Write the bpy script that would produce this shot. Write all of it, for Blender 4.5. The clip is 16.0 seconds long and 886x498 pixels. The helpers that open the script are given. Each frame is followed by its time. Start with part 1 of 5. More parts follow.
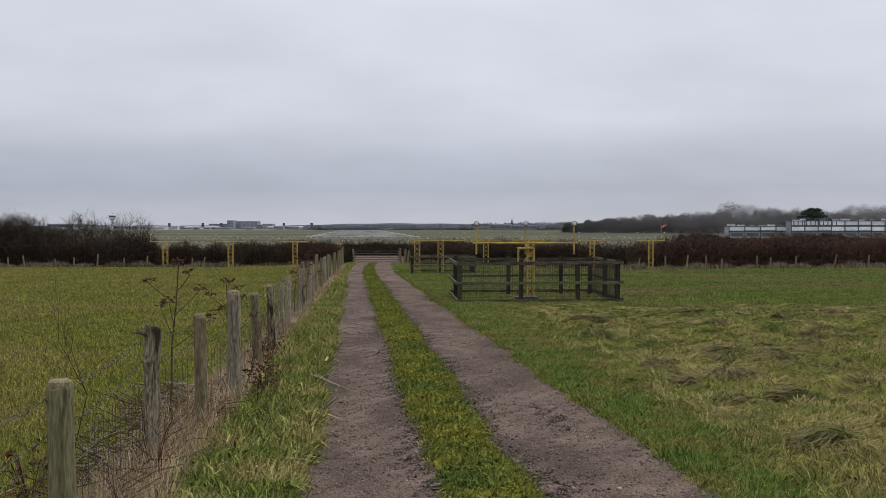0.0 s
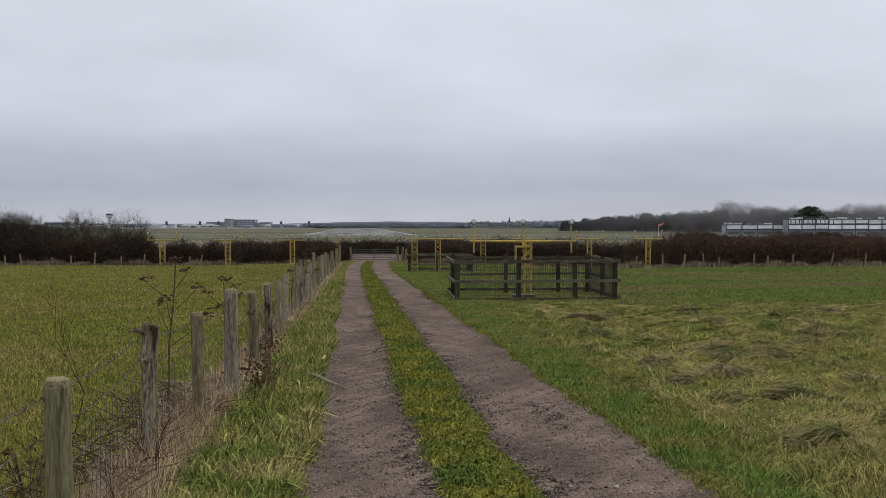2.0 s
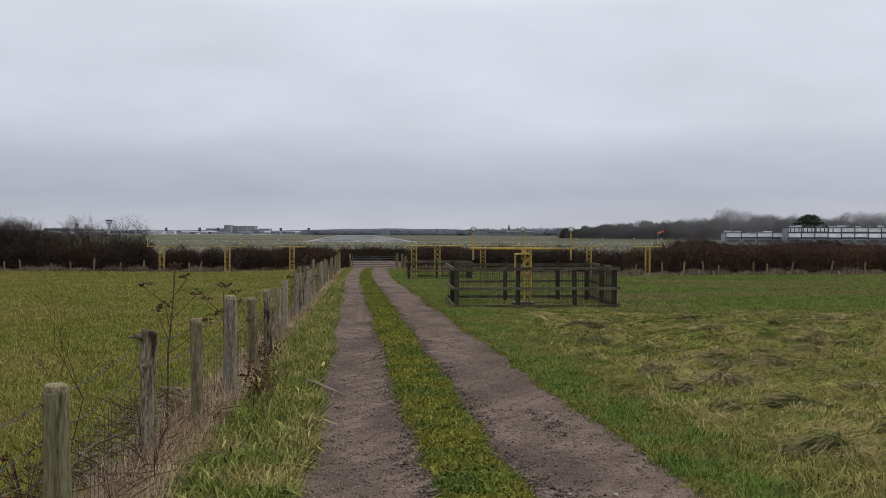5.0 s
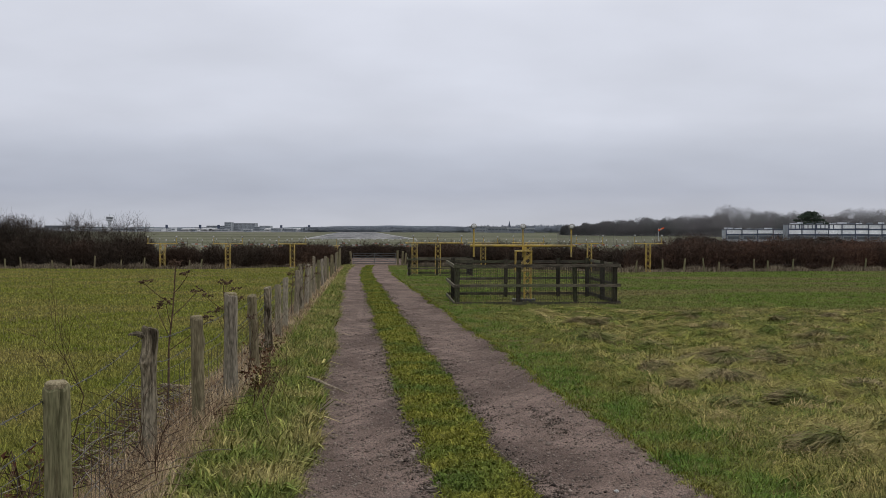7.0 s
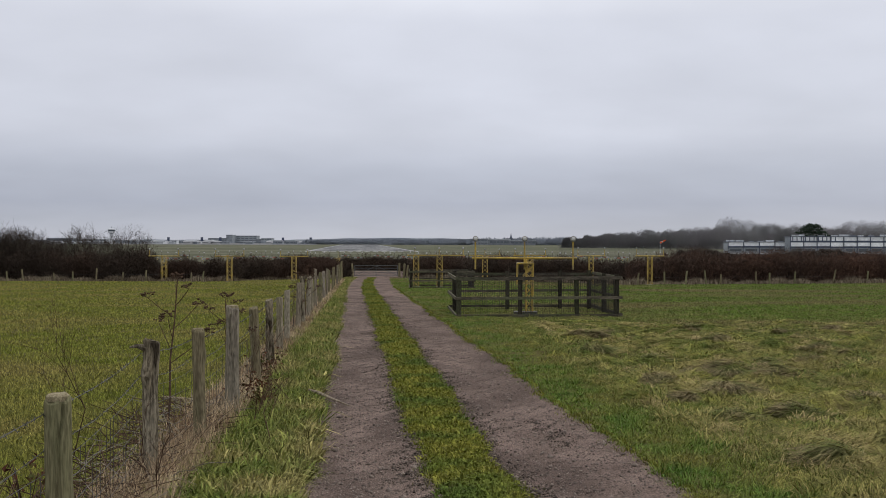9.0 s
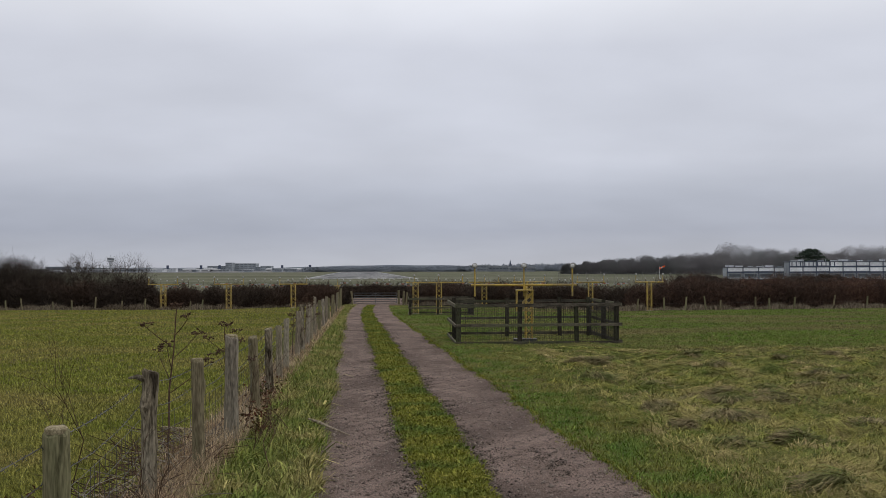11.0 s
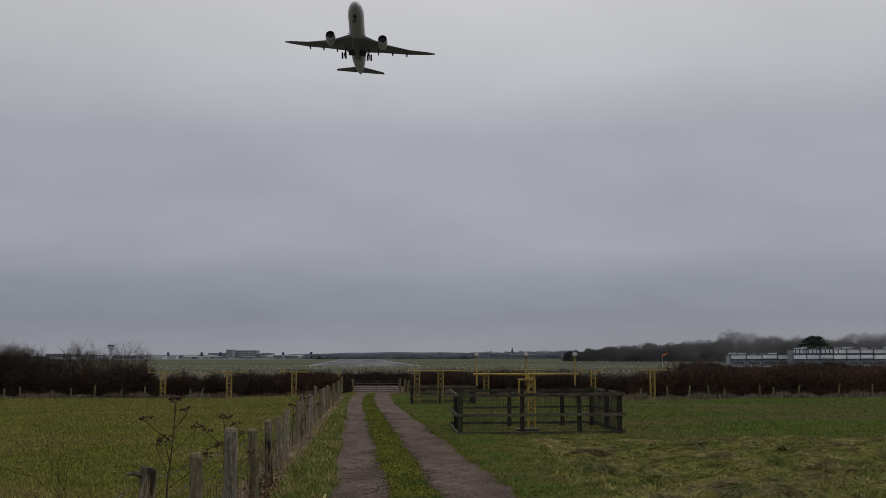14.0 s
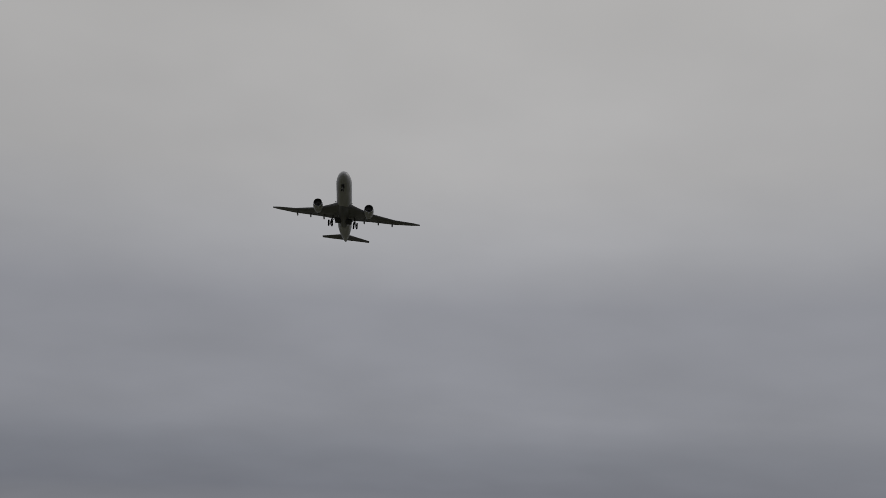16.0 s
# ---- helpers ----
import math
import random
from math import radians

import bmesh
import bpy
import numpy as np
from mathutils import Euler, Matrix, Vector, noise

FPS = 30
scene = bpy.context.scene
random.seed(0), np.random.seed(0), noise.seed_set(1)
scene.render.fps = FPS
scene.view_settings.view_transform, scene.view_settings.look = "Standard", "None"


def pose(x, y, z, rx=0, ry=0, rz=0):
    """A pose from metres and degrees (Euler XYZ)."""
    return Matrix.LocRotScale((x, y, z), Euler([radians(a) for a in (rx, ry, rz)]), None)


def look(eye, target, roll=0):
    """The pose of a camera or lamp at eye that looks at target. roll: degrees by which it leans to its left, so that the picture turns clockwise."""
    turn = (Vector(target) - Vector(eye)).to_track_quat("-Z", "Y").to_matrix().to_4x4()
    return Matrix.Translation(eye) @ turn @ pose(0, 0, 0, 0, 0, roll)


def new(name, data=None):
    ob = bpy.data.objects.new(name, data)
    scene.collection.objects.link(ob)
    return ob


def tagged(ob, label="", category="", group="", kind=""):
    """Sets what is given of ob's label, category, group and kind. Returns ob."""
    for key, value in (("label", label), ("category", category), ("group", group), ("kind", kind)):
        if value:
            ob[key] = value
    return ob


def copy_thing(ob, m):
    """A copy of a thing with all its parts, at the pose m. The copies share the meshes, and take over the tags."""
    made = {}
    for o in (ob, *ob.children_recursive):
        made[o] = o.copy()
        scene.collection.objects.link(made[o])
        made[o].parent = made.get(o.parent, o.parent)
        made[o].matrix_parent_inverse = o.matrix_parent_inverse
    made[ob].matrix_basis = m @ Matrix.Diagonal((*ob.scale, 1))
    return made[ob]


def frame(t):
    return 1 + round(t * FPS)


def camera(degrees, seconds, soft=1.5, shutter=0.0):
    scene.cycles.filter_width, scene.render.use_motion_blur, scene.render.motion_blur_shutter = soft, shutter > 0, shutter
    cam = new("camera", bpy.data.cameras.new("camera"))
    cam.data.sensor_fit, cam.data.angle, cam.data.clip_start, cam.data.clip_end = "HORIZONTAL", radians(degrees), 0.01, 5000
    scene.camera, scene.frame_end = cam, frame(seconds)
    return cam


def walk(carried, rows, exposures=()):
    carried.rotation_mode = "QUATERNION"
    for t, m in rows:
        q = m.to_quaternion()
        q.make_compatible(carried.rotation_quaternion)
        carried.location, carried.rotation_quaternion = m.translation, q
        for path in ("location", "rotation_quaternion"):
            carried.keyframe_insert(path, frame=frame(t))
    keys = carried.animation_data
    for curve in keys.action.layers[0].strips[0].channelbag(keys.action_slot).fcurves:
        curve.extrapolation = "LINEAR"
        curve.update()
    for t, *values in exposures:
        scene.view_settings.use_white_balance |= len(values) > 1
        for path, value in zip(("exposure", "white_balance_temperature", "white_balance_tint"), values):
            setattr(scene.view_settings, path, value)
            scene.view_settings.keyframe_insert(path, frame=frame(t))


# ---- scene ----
cam = camera(44.77, 16.0, 0.6)


def aim(x, y, z, yaw, pitch, roll):
    """Camera pose from a heading, a tilt above the horizon and a lean."""
    return pose(x, y, z, 0, 0, yaw) @ pose(0, 0, 0, 90 + pitch) @ pose(0, 0, 0, 0, 0, -roll)


PATH = [
    (0.0, 0.0, 0.0, 1.6, 0.00, -1.17, 0.00),
    (0.5, 0.0, 0.0, 1.6, -0.02, -1.08, 0.00),
    (1.0, 0.0, 0.0, 1.6, -0.12, -1.08, -0.10),
    (1.5, 0.0, 0.0, 1.6, -0.01, -1.26, -0.01),
    (2.0, 0.0, 0.0, 1.6, -0.14, -1.26, -0.01),
    (2.5, 0.0, 0.0, 1.6, -0.07, -1.19, -0.10),
    (3.0, 0.0, 0.0, 1.6, 0.10, -1.05, -0.15),
    (3.5, 0.0, 0.0, 1.6, 0.02, -0.94, -0.20),
    (4.0, 0.0, 0.0, 1.6, -0.07, -0.88, -0.24),
    (6.5, 0.0, 0.0, 1.6, -0.24, -0.92, -0.13),
    (7.0, 0.0, 0.0, 1.6, -0.14, -1.04, -0.15),
    (7.5, 0.0, 0.0, 1.6, -0.19, -1.00, -0.24),
    (8.0, 0.0, 0.0, 1.6, -0.19, -0.97, -0.23),
    (8.5, 0.0, 0.0, 1.6, -0.23, -0.82, -0.28),
    (9.0, 0.0, 0.0, 1.6, -0.05, -0.38, -0.14),
    (11.5, 0.0, 0.0, 1.62, -0.13, 1.33, 0.19),
    (12.0, 0.0, 0.0, 1.626, -0.31, 1.72, 0.07),
    (12.5, 0.0, 0.0, 1.635, -0.55, 2.52, -0.09),
    (13.0, 0.0, 0.0, 1.64, -0.38, 3.41, -0.15),
    (13.5, 0.0, 0.0, 1.653, -0.15, 4.38, 0.01),
    (14.0, 0.0, 0.0, 1.666, -0.01, 5.67, 0.12),
    (14.5, 0.0, 0.0, 1.68, -0.33, 6.93, -0.06),
    (15.0, 0.0, 0.0, 1.69, -0.63, 8.86, -0.86),
    (15.5, 0.0, 0.0, 1.7, -0.59, 11.65, -1.56),
    (15.7, 0.0, 0.0, 1.703, -0.52, 12.68, -1.60),
    (15.9, 0.0, 0.0, 1.707, -0.69, 13.68, -1.70),
    (16.0, 0.0, 0.0, 1.71, -0.92, 14.72, -2.05),
]
EXPOSURES = [(0.0, 0.0, 6500, 10), (9.0, 0.0, 6500, 10), (11.5, -0.18, 6500, 10), (12.5, -0.39, 6500, 10), (13.0, -0.55, 6500, 10), (13.5, -0.71, 6500, 10), (14.0, -0.88, 6520, 10), (14.5, -1.03, 6540, 10), (15.0, -1.12, 6570, 10), (15.5, -1.2, 6600, 10), (16.0, -1.32, 6660, 10)]
walk(cam, [(row[0], aim(*row[1:])) for row in PATH], EXPOSURES)

# ---- sky and light ----
SUN_AZ, SUN_EL = radians(55), radians(32)


def build_sky():
    world = bpy.data.worlds.new("overcast_sky")
    scene.world = world
    world.use_nodes = True
    nt = world.node_tree
    nt.nodes.clear()

    def n(kind, **values):
        node = nt.nodes.new(kind)
        for i, v in values.items():
            node.inputs[int(i[1:])].default_value = v
        return node

    def op(kind, a, b):
        m = nt.nodes.new("ShaderNodeMath")
        m.operation = kind
        for i, v in enumerate((a, b)):
            if isinstance(v, (int, float)):
                m.inputs[i].default_value = v
            else:
                nt.links.new(v, m.inputs[i])
        return m.outputs[0]

    co = n("ShaderNodeTexCoord")
    sep = n("ShaderNodeSeparateXYZ")
    nt.links.new(co.outputs["Generated"], sep.inputs[0])
    up = op("MAXIMUM", sep.outputs[2], 0.0)
    ramp = n("ShaderNodeValToRGB")
    nt.links.new(up, ramp.inputs[0])
    stops = [(0.0, (0.500, 0.515, 0.576)), (0.012, (0.465, 0.488, 0.556)), (0.035, (0.415, 0.444, 0.530)), (0.065, (0.475, 0.505, 0.592)),
             (0.10, (0.600, 0.625, 0.709)), (0.2, (0.665, 0.688, 0.770)), (0.26, (0.875, 0.893, 0.95)), (0.32, (0.985, 0.99, 1.012)), (0.46, (1.06, 1.06, 1.065)), (1.0, (1.360, 1.380, 1.438))]
    while len(ramp.color_ramp.elements) < len(stops):
        ramp.color_ramp.elements.new(0.5)
    for e, (p, c) in zip(ramp.color_ramp.elements, stops):
        e.position, e.color = p, (*c, 1)
    # cloud streaks lie on a flat layer overhead
    den = op("ADD", up, 0.22)
    flat = n("ShaderNodeCombineXYZ")
    nt.links.new(op("DIVIDE", sep.outputs[0], den), flat.inputs[0])
    nt.links.new(op("DIVIDE", sep.outputs[1], den), flat.inputs[1])
    shade = None
    for scale, detail, low, high in ((0.9, 3.0, 0.93, 1.07), (2.8, 5.0, 0.965, 1.035)):
        tex = n("ShaderNodeTexNoise")
        tex.inputs["Scale"].default_value, tex.inputs["Detail"].default_value = scale, detail
        nt.links.new(flat.outputs[0], tex.inputs["Vector"])
        rng = n("ShaderNodeMapRange", i1=0.3, i2=0.7, i3=low, i4=high)
        nt.links.new(tex.outputs[0], rng.inputs[0])
        shade = rng.outputs[0] if shade is None else op("MULTIPLY", shade, rng.outputs[0])
    # darkening of the lens towards its edges, put into the sky as a brighter middle
    dot = nt.nodes.new("ShaderNodeVectorMath")
    dot.operation = "DOT_PRODUCT"
    nt.links.new(co.outputs["Generated"], dot.inputs[0])
    dot.inputs[1].default_value = (math.sin(radians(2)) * math.cos(radians(14)), math.cos(radians(2)) * math.cos(radians(14)), math.sin(radians(14)))
    thin = n("ShaderNodeMapRange", i1=0.84, i2=1.0, i3=0.9, i4=1.03)
    nt.links.new(dot.outputs["Value"], thin.inputs[0])
    shade = op("MULTIPLY", shade, thin.outputs[0])
    cloud = nt.nodes.new("ShaderNodeVectorMath")
    cloud.operation = "SCALE"
    nt.links.new(ramp.outputs[0], cloud.inputs[0])
    nt.links.new(shade, cloud.inputs["Scale"])
    sky = nt.nodes.new("ShaderNodeTexSky")
    sky.sky_type, sky.sun_disc, sky.sun_elevation, sky.sun_rotation = "NISHITA", False, SUN_EL, SUN_AZ
    clear, cover, both, out = n("ShaderNodeBackground", i1=0.004), n("ShaderNodeBackground", i1=1.0), n("ShaderNodeAddShader"), n("ShaderNodeOutputWorld")
    nt.links.new(sky.outputs[0], clear.inputs[0])
    nt.links.new(cloud.outputs[0], cover.inputs[0])
    nt.links.new(clear.outputs[0], both.inputs[0])
    nt.links.new(cover.outputs[0], both.inputs[1])
    nt.links.new(both.outputs[0], out.inputs[0])
    sun = new("sun", bpy.data.lights.new("sun", "SUN"))
    sun.data.energy, sun.data.angle, sun.data.color = 0.8, radians(25), (1.0, 0.97, 0.92)
    sun.matrix_world = look((math.sin(SUN_AZ) * math.cos(SUN_EL), math.cos(SUN_AZ) * math.cos(SUN_EL), math.sin(SUN_EL)), (0, 0, 0))


build_sky()

# ---- materials ----
def surface(name, a, b, scale=6.0, rough=0.9, metal=0.0, bump=0.3, fine=60.0, third=None, island=0.0, stretch=(1, 1, 1), patch=0.0, by_object=0.0, upright=0.0, grain=0.55):
    """Two colours mixed by noise at two scales, a third by large patches, fine relief, and a tone that varies from piece to piece."""
    m = bpy.data.materials.new(name)
    m.use_nodes = True
    nt = m.node_tree
    bsdf = nt.nodes["Principled BSDF"]
    bsdf.inputs["Roughness"].default_value, bsdf.inputs["Metallic"].default_value = rough, metal
    if rough > 0.6:
        bsdf.inputs["Specular IOR Level"].default_value = 0.03
    geo = nt.nodes.new("ShaderNodeNewGeometry")
    place = nt.nodes.new("ShaderNodeMapping")
    place.inputs["Scale"].default_value = stretch
    nt.links.new(geo.outputs["Position"], place.inputs[0])

    def tex(s, detail=4.0):
        t = nt.nodes.new("ShaderNodeTexNoise")
        t.inputs["Scale"].default_value, t.inputs["Detail"].default_value = s, detail
        nt.links.new(place.outputs[0], t.inputs["Vector"])
        return t.outputs[0]

    def spread(v, low, high):
        r = nt.nodes.new("ShaderNodeMapRange")
        r.inputs[1].default_value, r.inputs[2].default_value = low, high
        nt.links.new(v, r.inputs[0])
        return r.outputs[0]

    def mix(f, one, two, kind="MIX"):
        x = nt.nodes.new("ShaderNodeMix")
        x.data_type, x.blend_type = "RGBA", kind
        for socket, v in ((x.inputs[0], f), (x.inputs[6], one), (x.inputs[7], two)):
            if isinstance(v, bpy.types.NodeSocket):
                nt.links.new(v, socket)
            else:
                socket.default_value = v if isinstance(v, float) else (*v, 1)
        return x.outputs[2]

    col = mix(spread(tex(scale), 0.38, 0.62), a, b)
    if third:
        col = mix(spread(tex(patch or scale * 0.15, 3.0), 0.45, 0.62), col, third)
    fine_noise = tex(fine, 5.0)
    col = mix(grain, col, mix(spread(fine_noise, 0.37, 0.63), (0.5, 0.5, 0.5), (1.45, 1.45, 1.45)), "MULTIPLY")
    for amount, source in ((island, geo.outputs["Random Per Island"]), (by_object, None)):
        if amount:
            if source is None:
                source = nt.nodes.new("ShaderNodeObjectInfo").outputs["Random"]
            col = mix(1.0, col, mix(source, (1 - amount,) * 3, (1 + amount, 1 + amount, 1 + amount * 0.8)), "MULTIPLY")
    nt.links.new(col, bsdf.inputs["Base Color"])
    if upright:
        # blades take the light of the turf they form
        tilt = nt.nodes.new("ShaderNodeMix")
        tilt.data_type = "VECTOR"
        tilt.inputs[0].default_value = upright
        nt.links.new(geo.outputs["Normal"], tilt.inputs[4])
        tilt.inputs[5].default_value = (0, 0, 1)
        nt.links.new(tilt.outputs[1], bsdf.inputs["Normal"])
    if bump:
        bp = nt.nodes.new("ShaderNodeBump")
        bp.inputs["Strength"].default_value, bp.inputs["Distance"].default_value = bump, 0.01
        nt.links.new(fine_noise, bp.inputs["Height"])
        nt.links.new(bp.outputs[0], bsdf.inputs["Normal"])
    return m


M_GROUND = surface("field_turf", (0.056, 0.062, 0.014), (0.081, 0.081, 0.022), 2.3, 1.0, bump=1.0, fine=22, third=(0.086, 0.075, 0.027), patch=0.16)
# greyer and paler than the near turf: distance haze in the colour
M_AIRFIELD = surface("hazed_airfield_turf", (0.098, 0.098, 0.064), (0.128, 0.124, 0.09), 0.02, 1.0, bump=0, fine=0.3, third=(0.078, 0.084, 0.052), patch=0.012, stretch=(0.4, 1.2, 1))
M_GRAVEL = surface("worn_gravel", (0.182, 0.133, 0.113), (0.130, 0.095, 0.079), 2.2, 0.9, bump=1.0, fine=75, third=(0.090, 0.065, 0.055), patch=0.9, stretch=(1.3, 0.75, 1), grain=1.0)
M_DARKGRAVEL = surface("dark_loose_gravel", (0.09, 0.073, 0.065), (0.05, 0.04, 0.036), 30, 0.9, bump=0, island=0.6)
M_PEBBLE = surface("pebble_stone", (0.20, 0.165, 0.15), (0.11, 0.086, 0.077), 30, 0.85, bump=0, island=0.5, upright=0.3)
M_BLADE = surface("verge_grass_blade", (0.095, 0.136, 0.030), (0.182, 0.193, 0.053), 7.0, 0.7, bump=0, third=(0.276, 0.239, 0.101), patch=1.4, island=0.7, upright=0.1)
M_MOSSY = surface("track_grass_blade", (0.128, 0.14, 0.024), (0.19, 0.182, 0.038), 5.0, 0.8, bump=0, third=(0.085, 0.12, 0.028), patch=1.3, island=0.55, upright=0.15)
M_FIELD = surface("field_grass_blade", (0.14, 0.16, 0.028), (0.20, 0.20, 0.043), 2.2, 0.8, bump=0, third=(0.225, 0.195, 0.062), patch=0.25, island=0.5, upright=0.5)
M_FAR = surface("dark_field_grass", (0.115, 0.172, 0.032), (0.08, 0.128, 0.026), 1.5, 0.85, bump=0, third=(0.165, 0.145, 0.066), patch=0.22, island=0.6, stretch=(0.35, 1, 1), upright=0.4)
M_LUSH = surface("lush_grass_blade", (0.077, 0.142, 0.027), (0.144, 0.183, 0.041), 5.0, 0.65, bump=0, third=(0.185, 0.175, 0.052), patch=1.2, island=0.55, upright=0.12)
M_STRAW = surface("dead_grass", (0.35, 0.285, 0.125), (0.175, 0.165, 0.058), 6.0, 0.85, bump=0, third=(0.105, 0.135, 0.035), patch=1.4, island=0.65, upright=0.2)
M_HAY = surface("matted_old_grass", (0.28, 0.225, 0.125), (0.12, 0.10, 0.055), 11.0, 0.9, bump=0, third=(0.11, 0.125, 0.04), patch=2.5, island=0.6, upright=0.15)
M_MOP = surface("combed_meadow_grass", (0.225, 0.215, 0.056), (0.085, 0.115, 0.026), 2.6, 0.85, bump=0, third=(0.26, 0.22, 0.088), patch=0.8, island=0.7, upright=0.1)
M_DRYMOP = surface("dying_meadow_grass", (0.332, 0.261, 0.133), (0.180, 0.152, 0.067), 4.0, 0.9, bump=0, third=(0.142, 0.157, 0.044), patch=1.1, island=0.65, upright=0.1)
M_BRAMBLE = surface("red_brown_bramble_leaf", (0.11, 0.04, 0.025), (0.07, 0.03, 0.02), 12, 0.8, bump=0, third=(0.05, 0.055, 0.02), patch=5, island=0.5)
M_RUSSET = surface("dead_fence_grass", (0.309, 0.229, 0.154), (0.412, 0.325, 0.223), 3.0, 0.9, bump=0, third=(0.183, 0.113, 0.075), patch=1.2, island=0.65, upright=0.25)
M_LITTER = surface("brown_grass_litter", (0.16, 0.115, 0.06), (0.09, 0.068, 0.038), 8.0, 0.9, bump=0, third=(0.11, 0.115, 0.03), patch=1.5, island=0.5, upright=0.3)
M_RANK = surface("grey_rank_grass", (0.20, 0.165, 0.125), (0.145, 0.115, 0.088), 1.2, 0.9, bump=0, third=(0.10, 0.078, 0.06), patch=0.5, island=0.55, upright=0.25)
M_POST = surface("weathered_fence_post", (0.223, 0.189, 0.120), (0.133, 0.110, 0.070), 26, 0.9, bump=0.5, fine=110, third=(0.164, 0.156, 0.090), patch=5.0, stretch=(1, 1, 0.12), by_object=0.15, grain=0.6)
M_SAWN = surface("sawn_post_end", (0.30, 0.255, 0.165), (0.19, 0.16, 0.10), 40, 0.9, bump=0.5, fine=140)
M_SILVER = surface("silvered_fence_post", (0.27, 0.23, 0.178), (0.14, 0.116, 0.09), 26, 0.9, bump=0.5, fine=110, third=(0.18, 0.16, 0.114), patch=4.0, stretch=(1, 1, 0.12), by_object=0.2, grain=0.7)
M_PALEPOST = surface("pale_split_post", (0.324, 0.281, 0.229), (0.184, 0.157, 0.124), 26, 0.9, bump=0.6, fine=110, third=(0.232, 0.205, 0.160), patch=4.0, stretch=(1, 1, 0.12), by_object=0.15, grain=0.8)
M_BARK = surface("split_bark_post", (0.20, 0.168, 0.12), (0.035, 0.028, 0.02), 22, 0.95, bump=1.0, fine=80, third=(0.235, 0.205, 0.155), patch=7, stretch=(1, 1, 0.22), grain=1.0)
M_RAIL = surface("dark_treated_timber", (0.048, 0.042, 0.033), (0.024, 0.022, 0.018), 8, 0.85, bump=0.6, fine=40, third=(0.048, 0.049, 0.032), patch=1.5, stretch=(1, 1, 0.3), by_object=0.25)
# lighter than the posts: light on the rail tops put into the colour
M_RAILTOP = surface("sunlit_timber_rail", (0.120, 0.104, 0.084), (0.060, 0.053, 0.043), 10, 0.85, bump=0.7, fine=45, third=(0.084, 0.085, 0.056), patch=1.5, stretch=(0.25, 1, 1), by_object=0.25)
M_PENMESH = surface("galvanised_mesh_wire", (0.05, 0.047, 0.042), (0.028, 0.026, 0.024), 12, 0.7, 0.3, bump=0)
M_PANEL = surface("white_fascia_panel", (0.744, 0.762, 0.804), (0.636, 0.660, 0.702), 0.4, 0.6, bump=0, fine=2.0, grain=0.2, by_object=0.15)
M_WIRE = surface("weathered_wire", (0.085, 0.083, 0.08), (0.045, 0.042, 0.04), 20, 0.6, 0.5, bump=0)
M_YELLOW = surface("yellow_painted_steel", (0.42, 0.29, 0.045), (0.33, 0.23, 0.04), 5, 0.55, bump=0.15, third=(0.22, 0.16, 0.055), patch=3.5)
M_LAMP = surface("lamp_glass", (0.55, 0.55, 0.54), (0.42, 0.42, 0.42), 20, 0.12, bump=0)
M_DARKMETAL = surface("dark_metal", (0.05, 0.05, 0.05), (0.08, 0.075, 0.07), 12, 0.5, 0.6, bump=0.1)
M_GALV = surface("galvanised_gate_steel", (0.11, 0.113, 0.115), (0.07, 0.073, 0.075), 8, 0.6, 0.4, bump=0.1)
M_TWIG = surface("hedge_twig", (0.040, 0.030, 0.025), (0.064, 0.049, 0.041), 0.8, 0.95, bump=0, third=(0.066, 0.042, 0.033), patch=0.15, island=0.5)
M_REDTWIG = surface("reddish_hedge_twig", (0.088, 0.056, 0.045), (0.058, 0.04, 0.033), 0.8, 0.95, bump=0, third=(0.105, 0.062, 0.048), patch=0.2, island=0.5)
# near-black: shade between the inner twigs put into the colour
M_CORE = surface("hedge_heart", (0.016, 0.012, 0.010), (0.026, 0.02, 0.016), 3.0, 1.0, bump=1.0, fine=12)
M_BUSH = surface("bare_branch", (0.05, 0.040, 0.034), (0.075, 0.06, 0.05), 2.0, 0.95, bump=0, island=0.3)
# bark grey lightened by the haze over the far trees, mixed into the colour
M_WOOD = surface("hazed_winter_woodland", (0.204, 0.194, 0.204), (0.246, 0.234, 0.241), 0.06, 0.95, bump=0, third=(0.179, 0.183, 0.184), patch=0.03, island=0.15, grain=0.1, upright=0.85)
M_SCRUB = surface("grey_bare_scrub", (0.135, 0.115, 0.105), (0.09, 0.077, 0.07), 0.4, 0.95, bump=0, island=0.4)
# pale blue of the horizon haze painted into these trees
M_FARWOOD = surface("hazed_bare_wood", (0.20, 0.222, 0.262), (0.22, 0.243, 0.28), 0.02, 0.95, bump=0, island=0.05, grain=0.1, upright=0.7)
M_FIR = surface("evergreen_foliage", (0.038, 0.055, 0.042), (0.052, 0.07, 0.052), 0.5, 0.95, bump=0, island=0.3)
# woods tinted blue-grey: aerial haze baked into the ridge colour
M_HILL = surface("hazed_wooded_hill", (0.105, 0.122, 0.15), (0.125, 0.14, 0.165), 0.01, 1.0, bump=0, third=(0.115, 0.135, 0.15), patch=0.003)
M_RUNWAY = surface("runway_concrete", (0.215, 0.213, 0.213), (0.15, 0.15, 0.153), 0.09, 0.9, bump=0, fine=0.5, third=(0.10, 0.10, 0.105), patch=0.05, stretch=(2.2, 0.16, 1), grain=0.8)
M_PAINT = surface("white_runway_paint", (0.40, 0.40, 0.39), (0.33, 0.33, 0.325), 0.5, 0.7, bump=0)
M_WHITE = surface("white_cladding", (0.52, 0.54, 0.57), (0.45, 0.47, 0.50), 0.3, 0.6, bump=0, fine=2.0, grain=0.25)
